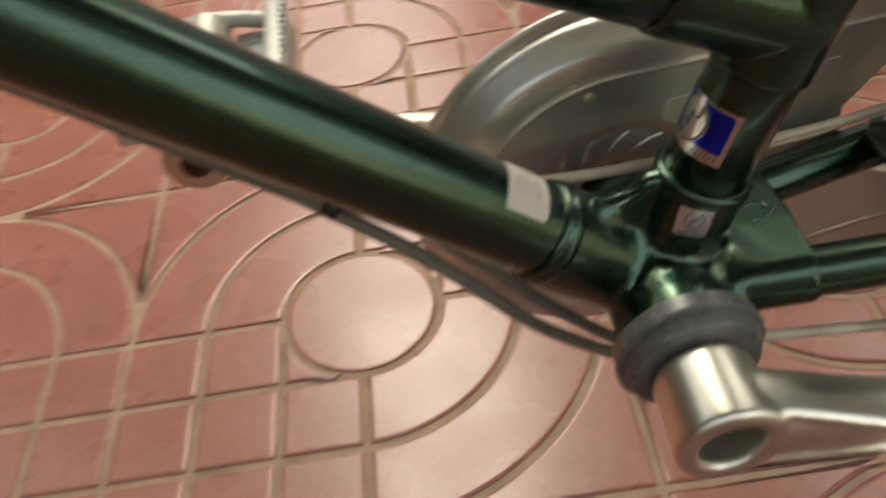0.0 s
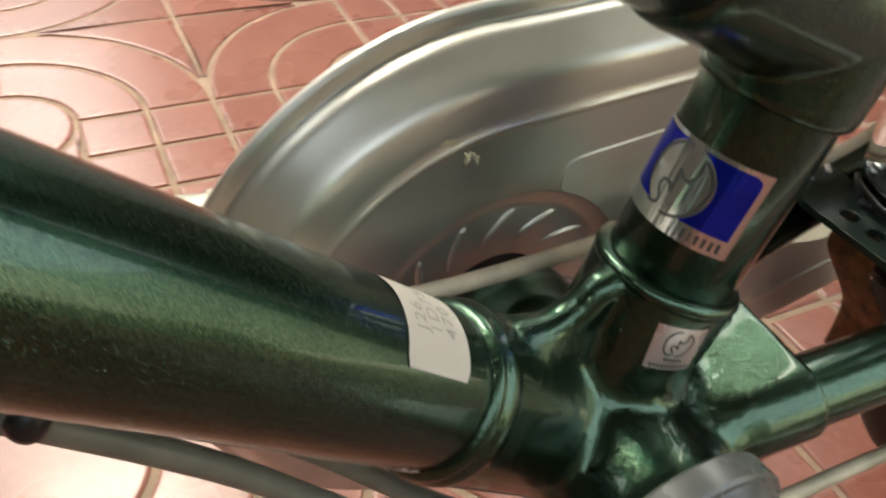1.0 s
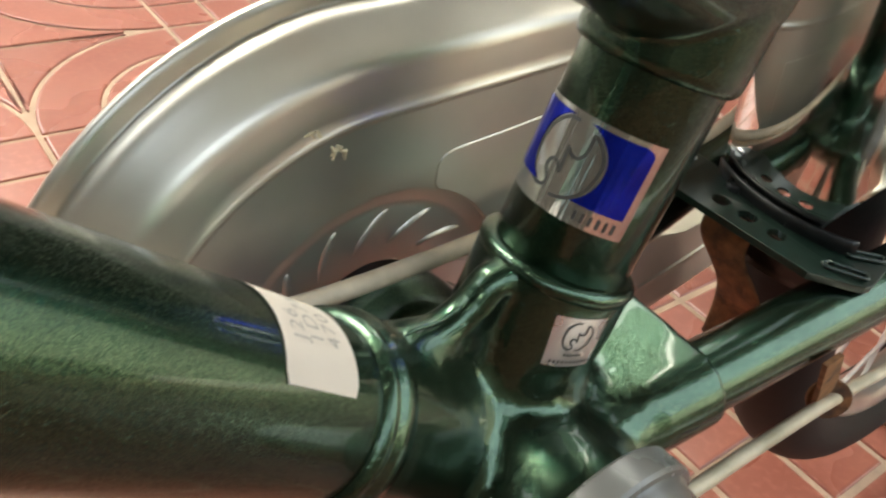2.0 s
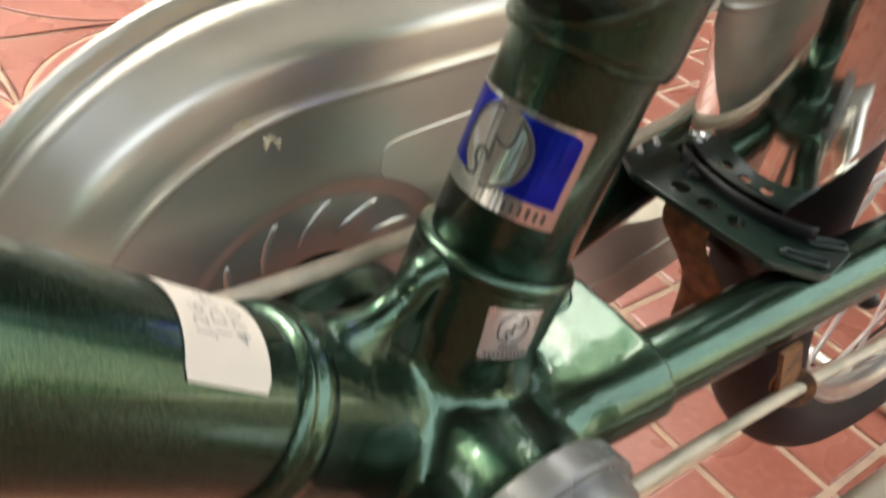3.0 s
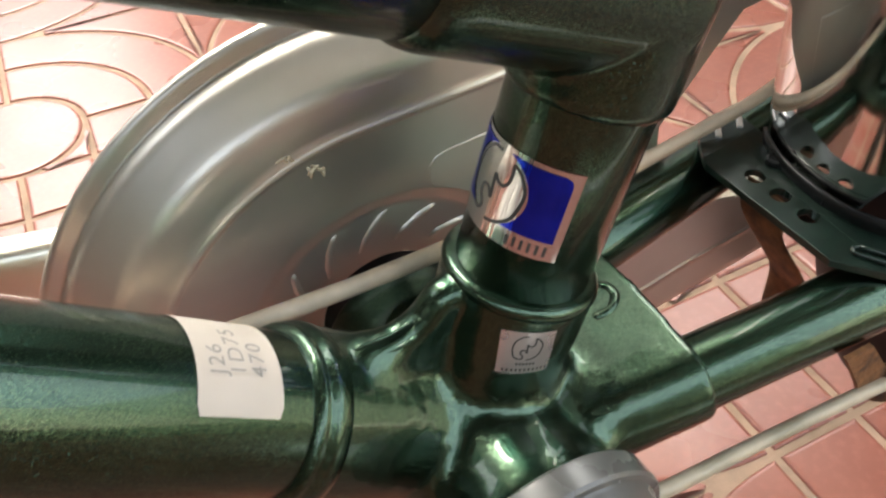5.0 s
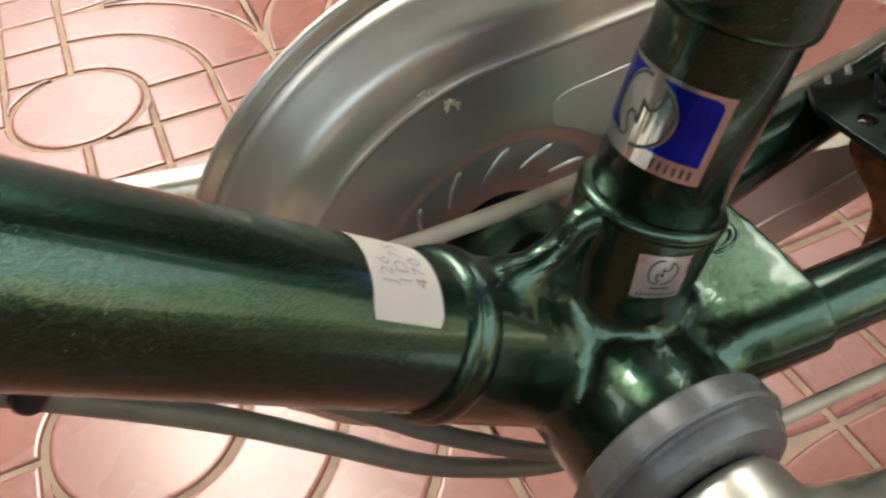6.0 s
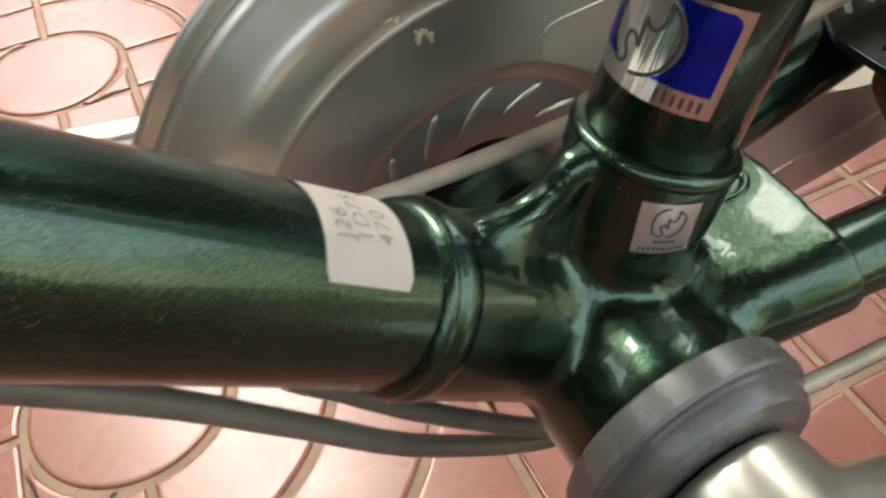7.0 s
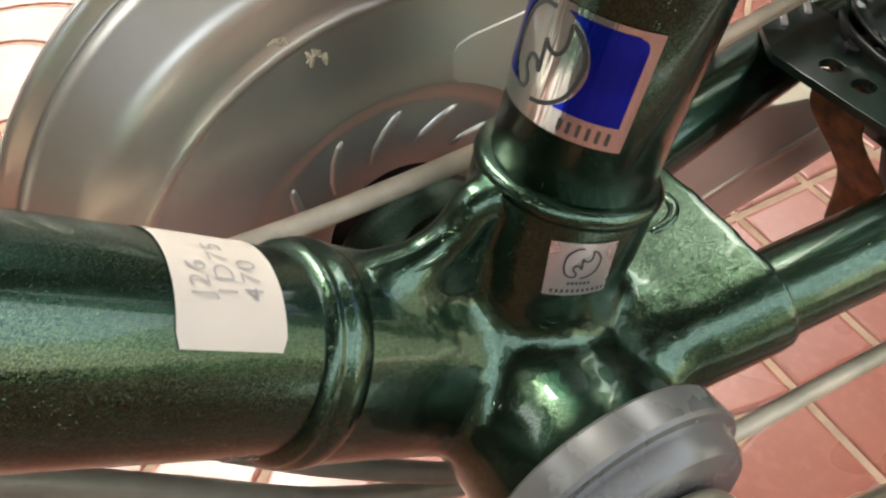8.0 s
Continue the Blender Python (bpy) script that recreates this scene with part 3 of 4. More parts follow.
# cranks: a boss, a tapering arm
def crank(side, way):
    ob = new("crank", None)
    ob.parent = bike
    tagged(ob, "satin silver alloy crank arm")
    d = Vector((way * 0.987, 0, -way * 0.160))
    up = Vector((0.160, 0, 0.987))
    if side < 0:
        y0, y1 = -0.0470, -0.0772
    else:
        y0, y1 = 0.0720, 0.0950

    def arm(bm):
        ya, yb = min(y0, y1), max(y0, y1)
        ri = (0.0186, 0.0168) if side < 0 else (0.0168, 0.0186)
        if side < 0:
            prof = [(ya + 0.019, 0), (ya + 0.019, 0.0106), (ya + 0.0012, 0.0109), (ya, 0.0118), (ya, ri[0] - 0.0016), (ya + 0.002, ri[0]), (yb - 0.002, ri[1]), (yb, ri[1] - 0.0016), (yb, 0)]
        else:
            prof = [(ya, 0), (ya, ri[0] - 0.0016), (ya + 0.002, ri[0]), (yb - 0.002, ri[1]), (yb, ri[1] - 0.0016), (yb, 0)]
        lathe(bm, HUB, (0, 1, 0), prof, 64)
        face = ya if side < 0 else yb
        rings = []
        for k in range(44):
            t = k / 43
            q = 0.0112 + 0.169 * t
            f = min(1.0, q / 0.062)
            f = f * f * (3 - 2 * f)
            hh = 0.0128 + (0.0104 - 0.0128) * f
            hw = 0.0125 + (0.0068 - 0.0125) * f
            if t > 0.94:
                hh, hw = hh * (1 - ((t - 0.94) / 0.06) ** 2 * 0.8), hw * (1 - ((t - 0.94) / 0.06) ** 2 * 0.5)
            c = HUB + d * q + Vector((0, face - side * (hw + 0.0008) + side * 0.008 * t, 0))
            ring = []
            for n in range(32):
                a = 2 * math.pi * n / 32
                ca, sa = math.cos(a), math.sin(a)
                ring.append(bm.verts.new(c + Vector((0, 1, 0)) * hw * math.copysign(abs(ca) ** 0.7, ca) + up * hh * math.copysign(abs(sa) ** 0.7, sa)))
            rings.append(ring)
        # cheeks that run from the boss into the arm
        for sg in (-1, 1):
            line, size = [], []
            for k in range(14):
                t = k / 13
                line.append(HUB + d * (0.062 * t) + up * sg * (0.0140 - 0.0082 * (t * t * (3 - 2 * t))) + Vector((0, face - side * 0.0115 + side * 0.002 * t, 0)))
                size.append(0.0030 + 0.0006 * t)
            first = len(bm.verts)
            sweep(bm, line, size, 16)
            bm.verts.ensure_lookup_table()
            for v in list(bm.verts)[first:]:
                v.co.y = (face - side * 0.0115) + (v.co.y - (face - side * 0.0115)) * 3.0
        for a, b in zip(rings, rings[1:]):
            for n in range(32):
                bm.faces.new((a[n], a[(n + 1) % 32], b[(n + 1) % 32], b[n]))
        bm.faces.new(rings[0][::-1])
        bm.faces.new(rings[-1])
    bmx = bmesh.new()
    arm(bmx)
    a = part("arm", bmx, ALLOY, ob)
    rm = a.modifiers.new("melt", "REMESH")
    rm.mode, rm.voxel_size, rm.use_smooth_shade = "VOXEL", 0.0008, True
    sm = a.modifiers.new("soften", "SMOOTH")
    sm.factor, sm.iterations = 0.5, 26
    # axle nut deep in the boss
    if side < 0:
        bmx = bmesh.new()
        lathe(bmx, HUB, (0, -1, 0), [(0.0575, 0.0), (0.0575, 0.0112), (0.0600, 0.0112), (0.0600, 0.0072), (0.0640, 0.0072), (0.0644, 0.0), ], 6)
        part("axle_nut", bmx, RUSTNUT_HOLE, ob, "dark rusty axle nut in the crank's recess", smooth=False)
    return ob, HUB + d * 0.170


crank(-1, 1)
_, PEDAL_END = crank(1, -1)
# eye of the far crank and the pedal on it
pedal = new("pedal", None)
pedal.parent = bike
tagged(pedal, "pale grey pedal with toothed side plates")
bm = bmesh.new()
lathe(bm, PEDAL_END, (0, 1, 0), [(0.100, 0.0), (0.100, 0.0075), (0.112, 0.0075), (0.113, 0.013), (0.185, 0.012), (0.188, 0.008), (0.188, 0.0)], 40)
part("axle_barrel", bm, ALLOY, pedal)
bm = bmesh.new()
lathe(bm, PEDAL_END, (0, 1, 0), [(0.0795, 0.0), (0.0795, 0.0125), (0.081, 0.0138), (0.102, 0.0138), (0.103, 0.0)], 40)
part("crank_eye", bm, ALLOY, pedal)
# the dark hole in the crank eye, put on as a dark-coloured disc
bm = bmesh.new()
lathe(bm, PEDAL_END, (0, 1, 0), [(0.0788, 0.0), (0.0788, 0.0062), (0.0800, 0.0066)], 24)
part("hole_disc", bm, RUSTNUT_HOLE, pedal, "dark disc standing in for the hole in the crank eye")
for sx in (-1, 1):
    bm = bmesh.new()
    x = PEDAL_END.x + sx * 0.036
    box(bm, (x - 0.0055, 0.118, PEDAL_END.z - 0.012), (x + 0.0055, 0.190, PEDAL_END.z + 0.010), 0.002)
    for k in range(13):
        lathe(bm, (x + sx * 0.0035, 0.121 + k * 0.0055, PEDAL_END.z + 0.0095), (0, 0, 1), [(0.0, 0.0), (0.0, 0.0016), (0.0018, 0.0013), (0.0022, 0.0)], 8)
    part("side_plate", bm, PEDALGREY, pedal)
for yy in (0.117, 0.188):
    bm = bmesh.new()
    sweep(bm, curve_points([(PEDAL_END.x + 0.036, yy, PEDAL_END.z - 0.002), (PEDAL_END.x + 0.018, yy, PEDAL_END.z + 0.003), (PEDAL_END.x, yy, PEDAL_END.z + 0.005), (PEDAL_END.x - 0.018, yy, PEDAL_END.z + 0.003), (PEDAL_END.x - 0.036, yy, PEDAL_END.z - 0.002)], 6), 0.0042, 14)
    part("end_plate", bm, PEDALGREY, pedal)
for sx in (-1, 1):
    bm = bmesh.new()
    x = PEDAL_END.x + sx * 0.021
    box(bm, (x - 0.0085, 0.124, PEDAL_END.z - 0.010), (x + 0.0085, 0.184, PEDAL_END.z - 0.002), 0.002)
    part("inner_block", bm, PLASTIC, pedal, "dark grey block inside the pedal")

# ---- chain case ----
SLOPE = 0.095


def low_run(r, u):
    """How far the lower run's line r lies below the chain line, u along it: the bead draws in, the outer edge stays wide."""
    bead = np.interp(u, (0, 0.10, 0.14, 0.27, 0.42), (1, 0.82, 0.815, 0.635, 0.47))
    edge = np.interp(u, (0, 0.12, 0.16, 0.28, 0.42), (1, 1.11, 1.08, 0.955, 0.84))
    w = min(1.0, max(0.0, (r - 0.0630) / 0.0202))
    return float(r * (bead + (edge - bead) * w))


def case_path(r, n_arc=40, reach=0.42):
    """A line at distance r round the chain wheel: lower run, round nose, upper run."""
    a = math.atan(SLOPE)
    out = []
    ux, uz = math.cos(a), math.sin(a)
    for k in range(16, 0, -1):
        u = reach * k / 16
        d = low_run(r, u)
        out.append((ux * u + uz * d, uz * u - ux * d))
    for k in range(n_arc + 1):
        b = a - math.pi / 2 - math.pi * k / n_arc
        out.append((r * math.cos(b), r * math.sin(b)))
    for s in (0.25, 0.5, 0.75, 1.0):
        shrink = 1 - 0.35 * s
        out.append((ux * reach * s - uz * r * shrink, uz * reach * s + ux * r * shrink))
    return out


AX_A = math.atan(SLOPE)


def on_case(u, v, y):
    """A place on the case: u along the chain line from the chain wheel, v square to it."""
    return Vector((HUB.x + u * math.cos(AX_A) - v * math.sin(AX_A), y, HUB.z + u * math.sin(AX_A) + v * math.cos(AX_A)))


def slot(u, sg):
    if sg < 0:
        return 0.034 * min(1.0, max(0.0, (u - 0.088) / 0.05)) ** 0.5
    return min(0.046, 0.0195 + 1.05 * max(0.0, u - 0.088))


def chain_case():
    ob = new("chain_case", None)
    ob.parent = bike
    tagged(ob, "satin silver pressed-steel chain case with a few scratches")
    profile = [(0.0822, 0.0550), (0.0829, 0.0545), (0.0832, 0.0538), (0.0829, 0.0531), (0.0820, 0.0527), (0.0800, 0.0524), (0.0793, 0.0522), (0.0790, 0.0516), (0.0790, 0.0500), (0.0788, 0.0487), (0.0783, 0.0477), (0.0776, 0.0468), (0.0765, 0.0454), (0.0745, 0.0425), (0.0732, 0.0405), (0.0724, 0.0396), (0.0714, 0.0389), (0.0700, 0.0386), (0.0640, 0.0385), (0.0616, 0.0384), (0.0612, 0.0381), (0.0607, 0.0378), (0.0602, 0.0380), (0.0598, 0.0384), (0.0590, 0.0385), (0.0580, 0.0385)]
    bm = bmesh.new()
    lines = [case_path(r) for r, _ in profile]
    rows = [[bm.verts.new((x, y, HUB.z + z)) for x, z in line] for line, (_, y) in zip(lines, profile)]
    n = len(rows[0])
    for a, b in zip(rows, rows[1:]):
        for k in range(n - 1):
            bm.faces.new((a[k], a[k + 1], b[k + 1], b[k]))
    shell = part("inner_shell", bm, STEEL, ob)
    so = shell.modifiers.new("sheet", "SOLIDIFY")
    so.thickness, so.offset, so.use_rim = 0.0009, 0, False
    # flat of the shell, with the round opening for the axle and the slot between the chain runs
    bm = bmesh.new()
    rows = [[] for _ in range(8)]
    for k in range(120):
        th = 2 * math.pi * k / 120
        c, q = math.cos(th), math.sin(th)
        d = 0.0582
        if c > 0:
            d = min(0.0582 / max(1e-6, abs(q)), 0.0880 / c)
        for row, r, y in ((rows[0], d, 0.0385), (rows[1], 0.0408, 0.0385), (rows[2], 0.0394, 0.0388), (rows[3], 0.0364, 0.0405), (rows[4], 0.0350, 0.0410), (rows[5], 0.0336, 0.0411), (rows[6], 0.0192, 0.0411), (rows[7], 0.0184, 0.0419)):
            row.append(bm.verts.new(on_case(r * c, r * q, y)))
    for a, b in zip(rows, rows[1:]):
        for k in range(120):
            bm.faces.new((a[k], a[(k + 1) % 120], b[(k + 1) % 120], b[k]))
    for sg in (-1, 1):
        up, low = [], []
        for k in range(40):
            u = 0.088 + 0.332 * k / 39
            lim = 0.0582 * (1 - 0.35 * u / 0.42) if sg > 0 else low_run(0.0582, u)
            up.append(bm.verts.new(on_case(u, sg * lim, 0.0385)))
            low.append(bm.verts.new(on_case(u, sg * min(slot(u, sg), lim - 0.004), 0.0384)))
        for k in range(39):
            bm.faces.new((up[k], up[k + 1], low[k + 1], low[k]))
    flat = part("flat_wall", bm, STEEL, ob)
    so = flat.modifiers.new("sheet", "SOLIDIFY")
    so.thickness, so.offset, so.use_rim = 0.0009, 0, False
    # outer half behind it
    bm = bmesh.new()
    rows = [[bm.verts.new((x, y, HUB.z + z)) for x, z in case_path(r)] for r, y in ((0.0824, 0.0546), (0.0790, 0.0580), (0.0720, 0.0645), (0.0560, 0.0680))]
    for a, b in zip(rows, rows[1:]):
        for k in range(n - 1):
            bm.faces.new((a[k], a[k + 1], b[k + 1], b[k]))
    part("outer_shell", bm, STEEL, ob)
    bm = bmesh.new()
    lathe(bm, HUB, (0, 1, 0), [(0.0500, 0.0), (0.0500, 0.056), (0.0520, 0.056), (0.0520, 0.0)], 64)
    part("chain_wheel", bm, BLACK, ob, "dark steel chain wheel")
    # short pressed ribs round the axle
    for k in range(15):
        a = 2 * math.pi * (k + 0.3) / 15
        p = [HUB + Vector(((0.0235 + 0.0105 * f) * math.cos(a - 0.33 * f), 0.0414, (0.0235 + 0.0105 * f) * math.sin(a - 0.33 * f))) for f in (0, 0.3, 0.6, 0.85, 1.0)]
        bm = bmesh.new()
        sweep(bm, p, [0.0009, 0.0013, 0.0014, 0.0012, 0.0007], 10)
        part("pressed_rib", bm, STEEL, ob)
    # raised panel above the recess, and scratches
    rim = [(0.0398 * math.cos(radians(a)), HUB.z + 0.0398 * math.sin(radians(a))) for a in range(68, 18, -5)]
    outline = [(0.0136, 0.3545)] + rim + [(0.0500, 0.3310), (0.0780, 0.3340), (0.0800, 0.3672), (0.0330, 0.3637), (0.0185, 0.3628), (0.0155, 0.3618), (0.0138, 0.3595)]
    bm = bmesh.new()
    prism(bm, outline, lambda x, z, t: Vector((x, 0.0378 + t, z)), 0.0010)
    panel = sharp(part("raised_panel", bm, STEEL, ob), 40)
    bv = panel.modifiers.new("soft_edge", "BEVEL")
    bv.width, bv.segments, bv.angle_limit = 0.0010, 4, radians(50)
    for cx, cz, count in ((-0.0193, 0.3748, 4), (-0.0130, 0.3700, 8)):
        bm = bmesh.new()
        for k in range(count):
            x, z = cx + random.uniform(-0.0016, 0.0016), cz + random.uniform(-0.0012, 0.0012)
            y = 0.0381
            m = Matrix.Translation((x, y, z)) @ Matrix.Rotation(random.uniform(0, 3), 4, "Y") @ Matrix.Diagonal((random.uniform(0.0008, 0.0020), 0.0003, random.uniform(0.0003, 0.0006), 1))
            bmesh.ops.create_icosphere(bm, subdivisions=1, radius=1, matrix=m)
        part("scratch", bm, SCRATCH, ob, "bare yellowish scratch")
    return ob


chain_case()

# ---- stay bridge ----
def bridge():
    ob = new("stay_bridge", None)
    ob.parent = bike
    tagged(ob, "dark green pressed plate with three holes bridging the chain stays")
    outline = [(0.0857, -0.0226), (0.0857, 0.0190), (0.0868, 0.0212), (0.0955, 0.0330), (0.0985, 0.0345), (0.1105, 0.0345), (0.1085, 0.0240), (0.1060, 0.0100), (0.1046, -0.0080), (0.1046, -0.0200), (0.1090, -0.0255), (0.1122, -0.0284), (0.1122, -0.0304), (0.1105, -0.0325), (0.0985, -0.0342), (0.0960, -0.0336)]
    loops = [outline]
    for y in (0.0086, -0.0002, -0.0092):
        loops.append([(0.0929 + 0.0026 * math.cos(2 * math.pi * k / 20), y + 0.0026 * math.sin(2 * math.pi * k / 20)) for k in range(20)])
    bm = bmesh.new()
    edges = []
    for loop in loops:
        vs = [bm.verts.new((x, y, 0.3418 - 0.12 * max(0, abs(y) - 0.022))) for x, y in loop]
        edges += [bm.edges.new((vs[k], vs[(k + 1) % len(vs)])) for k in range(len(vs))]
    bmesh.ops.triangle_fill(bm, use_beauty=True, edges=edges)
    plate = part("plate", bm, DARKGREEN, ob, smooth=False)
    so = plate.modifiers.new("sheet", "SOLIDIFY")
    so.thickness, so.offset = 0.0022, 0
    bv = plate.modifiers.new("soft_edge", "BEVEL")
    bv.width, bv.segments, bv.angle_limit = 0.0006, 2, radians(50)
    for x, y in ((0.0995, 0.0295), (0.1076, 0.0299)):
        bm = bmesh.new()
        box(bm, (-0.0008, -0.0046, 0), (0.0008, 0.0046, 0.0008), 0.0002, Matrix.Translation((x, y, 0.3424)) @ Matrix.Rotation(-0.69, 4, "Z"))
        part("slot_edge", bm, SPOKE, ob, "bare bright metal in a slot", smooth=False)
    for a, b in (((0.1040, -0.0246), (0.1100, -0.0296)), ((0.0935, -0.0238), (0.0988, -0.0308))):
        # pressed slot with a raised rim
        a, b = Vector((*a, 0.3430)), Vector((*b, 0.3424))
        d = (b - a).normalized()
        n = Vector((-d.y, d.x, 0))
        rim = [a + n * 0.0013, b + n * 0.0013, b + d * 0.0012 + n * 0.0005, b + d * 0.0012 - n * 0.0005, b - n * 0.0013, a - n * 0.0013, a - d * 0.0012 - n * 0.0005, a - d * 0.0012 + n * 0.0005, a + n * 0.0013]
        bm = bmesh.new()
        sweep(bm, curve_points(rim, 4), 0.00055, 10)
        part("slot_rim", bm, DARKGREEN, ob)
    return ob


bridge()

# ---- wheel ----
AX = Vector((0.445, 0, 0.4045))


def wheel():
    ob = new("rear_wheel", None)
    ob.parent = bike
    tagged(ob, "rear wheel with black tyre and bright spokes")
    bm = bmesh.new()
    lathe(bm, AX, (0, 1, 0), [(0.0195 * math.cos(a), 0.3115 + 0.0195 * math.sin(a)) for a in [2 * math.pi * k / 24 for k in range(24)]], 160, close=True)
    part("tyre", bm, RUBBER, ob)
    bm = bmesh.new()
    lathe(bm, AX, (0, 1, 0), [(-0.0125, 0.300), (-0.0125, 0.294), (-0.008, 0.288), (0.008, 0.288), (0.0125, 0.294), (0.0125, 0.300)], 160, close=True)
    part("rim", bm, RIM, ob)
    bm = bmesh.new()
    lathe(bm, AX, (0, 1, 0), [(-0.05, 0), (-0.05, 0.008), (-0.035, 0.010), (-0.034, 0.03), (-0.030, 0.03), (-0.028, 0.016), (0.028, 0.016), (0.030, 0.03), (0.034, 0.03), (0.035, 0.010), (0.05, 0.008), (0.05, 0)], 40)
    part("hub", bm, ALLOY, ob)
    for k in range(36):
        a = 2 * math.pi * k / 36
        s = 1 if k % 2 else -1
        b = a + (0.9 if (k // 2) % 2 else -0.9)
        bm = bmesh.new()
        sweep(bm, [AX + Vector((0.027 * math.cos(b), s * 0.032, 0.027 * math.sin(b))), AX + Vector((0.288 * math.cos(a), 0, 0.288 * math.sin(a)))], 0.0014, 8)
        part("spoke", bm, SPOKE, ob)


wheel()


def blade(bm, a0, a1, n, grow=0.0):
    rows = []
    for k in range(n + 1):
        a = radians(a0 + (a1 - a0) * k / n)
        row = []
        for j in range(21):
            turn = a0 + (a1 - a0) * k / n
            half = 46 + 36 * min(1.0, max(0.0, (190.5 - turn) / 15))
            if j < 10:
                # cut away towards its lower tip on the near side
                half = float(np.interp(turn, (170, 178, 182, 184.5, 186.4, 188, 190.4), (82, 76, 66, 54, 42, 30, 17))) if not grow else 40
            b = radians(half * (j / 10 - 1))
            r = GUARD_R - 0.018 + (0.018 + grow) * math.cos(b)
            row.append(bm.verts.new(AX + Vector((r * math.cos(a), GUARD_Y + (GUARD_W + grow) * math.sin(b), r * math.sin(a)))))
        rows.append(row)
    for a, b in zip(rows, rows[1:]):
        for j in range(20):
            bm.faces.new((a[j], a[j + 1], b[j + 1], b[j]))


GUARD_R, GUARD_W, GUARD_Y = 0.350, 0.0305, -0.005


def mudguard():
    ob = new("mudguard", None)
    ob.parent = bike
    tagged(ob, "chrome rear mudguard with a black lower end")
    for name, a0, a1, n, grow, mat in (("blade", 190.4, 15, 92, 0.0, CHROME), ("lower_end", 193.2, 189.5, 8, 0.0012, BLACK)):
        bm = bmesh.new()
        blade(bm, a0, a1, n, grow)
        sh = part(name, bm, mat, ob)
        so = sh.modifiers.new("sheet", "SOLIDIFY")
        so.thickness, so.offset = 0.0010, 0
    for y in (-0.008, 0.010):
        bm = bmesh.new()
        lathe(bm, (0.1010, y, 0.3425), (0, 0, 1), [(0, 0.0025), (0.0018, 0.0025), (0.0022, 0.0020), (0.0022, 0.0)], 6)
        part("bolt", bm, BLACK, ob, smooth=False)


mudguard()
bm = bmesh.new()
a = radians(187.2)
r = GUARD_R - 0.018 + 0.018 * 0.83
m = Matrix.Translation(AX + Vector((r * math.cos(a), -0.0150, r * math.sin(a)))) @ Matrix.Diagonal((0.0007, 0.0008, 0.0016, 1))
bmesh.ops.create_icosphere(bm, subdivisions=2, radius=1, matrix=m)
part("paint_mark", bm, YELLOW, bike, "small yellow paint mark on the mudguard")


def rear_stand():
    """Two-legged stand on the rear axle that carries the wheel clear of the floor."""
    ob = new("rear_stand", None)
    ob.parent = bike
    tagged(ob, "steel two-legged parking stand on the rear axle")
    for side in (-1, 1):
        bm = bmesh.new()
        sweep(bm, curve_points([AX + Vector((0, side * 0.074, 0.0)), (0.47, side * 0.10, 0.20), (0.50, side * 0.13, 0.03), (0.505, side * 0.135, 0.006)], 8), 0.006, 16)
        part("leg", bm, ALLOY, ob)
    bm = bmesh.new()
    sweep(bm, [(0.505, -0.135, 0.006), (0.505, 0.135, 0.006)], 0.006, 16)
    part("foot_bar", bm, ALLOY, ob)
    bm = bmesh.new()
    sweep(bm, [AX + Vector((0, -0.082, 0)), AX + Vector((0, 0.082, 0))], 0.005, 16)
    part("axle", bm, ALLOY, ob)


rear_stand()

# ---- cables ----
def cable(name, ctrl, r, mat, label=""):
    bm = bmesh.new()
    line = curve_points(ctrl, 12)
    if isinstance(r, tuple):
        # thinner past the end of its outer sleeve
        r = [float(np.interp(p.x, (0.045, 0.060), r)) for p in line]
    sweep(bm, line, r, 20)
    return part(name, bm, mat, bike, label)


cable("brake_cable", [(0.004, -0.031, 0.3130), (0.012, -0.036, 0.3165), (0.024, -0.039, 0.3165), (0.0581, -0.039, 0.3105), (0.1014, -0.039, 0.3017), (0.1568, -0.041, 0.2916), (0.26, -0.05, 0.285), (0.38, -0.06, 0.33)], 0.0019, GREYCABLE, "grey brake cable")
cable("gear_cable", [(-0.14, 0.018, 0.400), (-0.085, 0.022, 0.356), (-0.0377, 0.026, 0.3460), (0.0002, 0.026, 0.3440), (0.0535, 0.026, 0.3448), (0.0919, 0.026, 0.3490), (0.1190, 0.026, 0.3556), (0.2, 0.040, 0.376), (0.33, 0.07, 0.39)], (0.0022, 0.0017), CABLE, "beige-grey gear cable")
cable("gear_cable", [(0.030, 0.029, 0.3395), (0.058, 0.029, 0.3392), (0.084, 0.029, 0.3428), (0.119, 0.029, 0.3502), (0.2, 0.043, 0.370), (0.33, 0.072, 0.386)], 0.0012, CABLE, "thin pale gear wire")
cable("gear_cable", [(-0.60, 0.0, 0.800), (-0.30, 0.0, 0.545), (-0.14, 0.0, 0.4045), (-0.1074, 0.0, 0.3730), (-0.0839, 0.0, 0.3474), (-0.0657, 0.0, 0.3240), (-0.0414, 0.0, 0.2927), (-0.0076, 0.0, 0.2640), (0.015, 0.002, 0.2560), (0.036, 0.006, 0.2560)], 0.0027, DARKCABLE, "olive-grey cable")
cable("brake_cable", [(-0.60, 0.006, 0.806), (-0.30, 0.006, 0.552), (-0.14, 0.006, 0.412), (-0.0867, 0.006, 0.3580), (-0.0638, 0.004, 0.3343), (-0.0402, 0.0, 0.3072), (-0.0135, -0.004, 0.2821), (0.005, -0.006, 0.270), (0.020, -0.003, 0.264), (0.036, 0.002, 0.264)], 0.0025, DARKCABLE, "olive-grey cable")

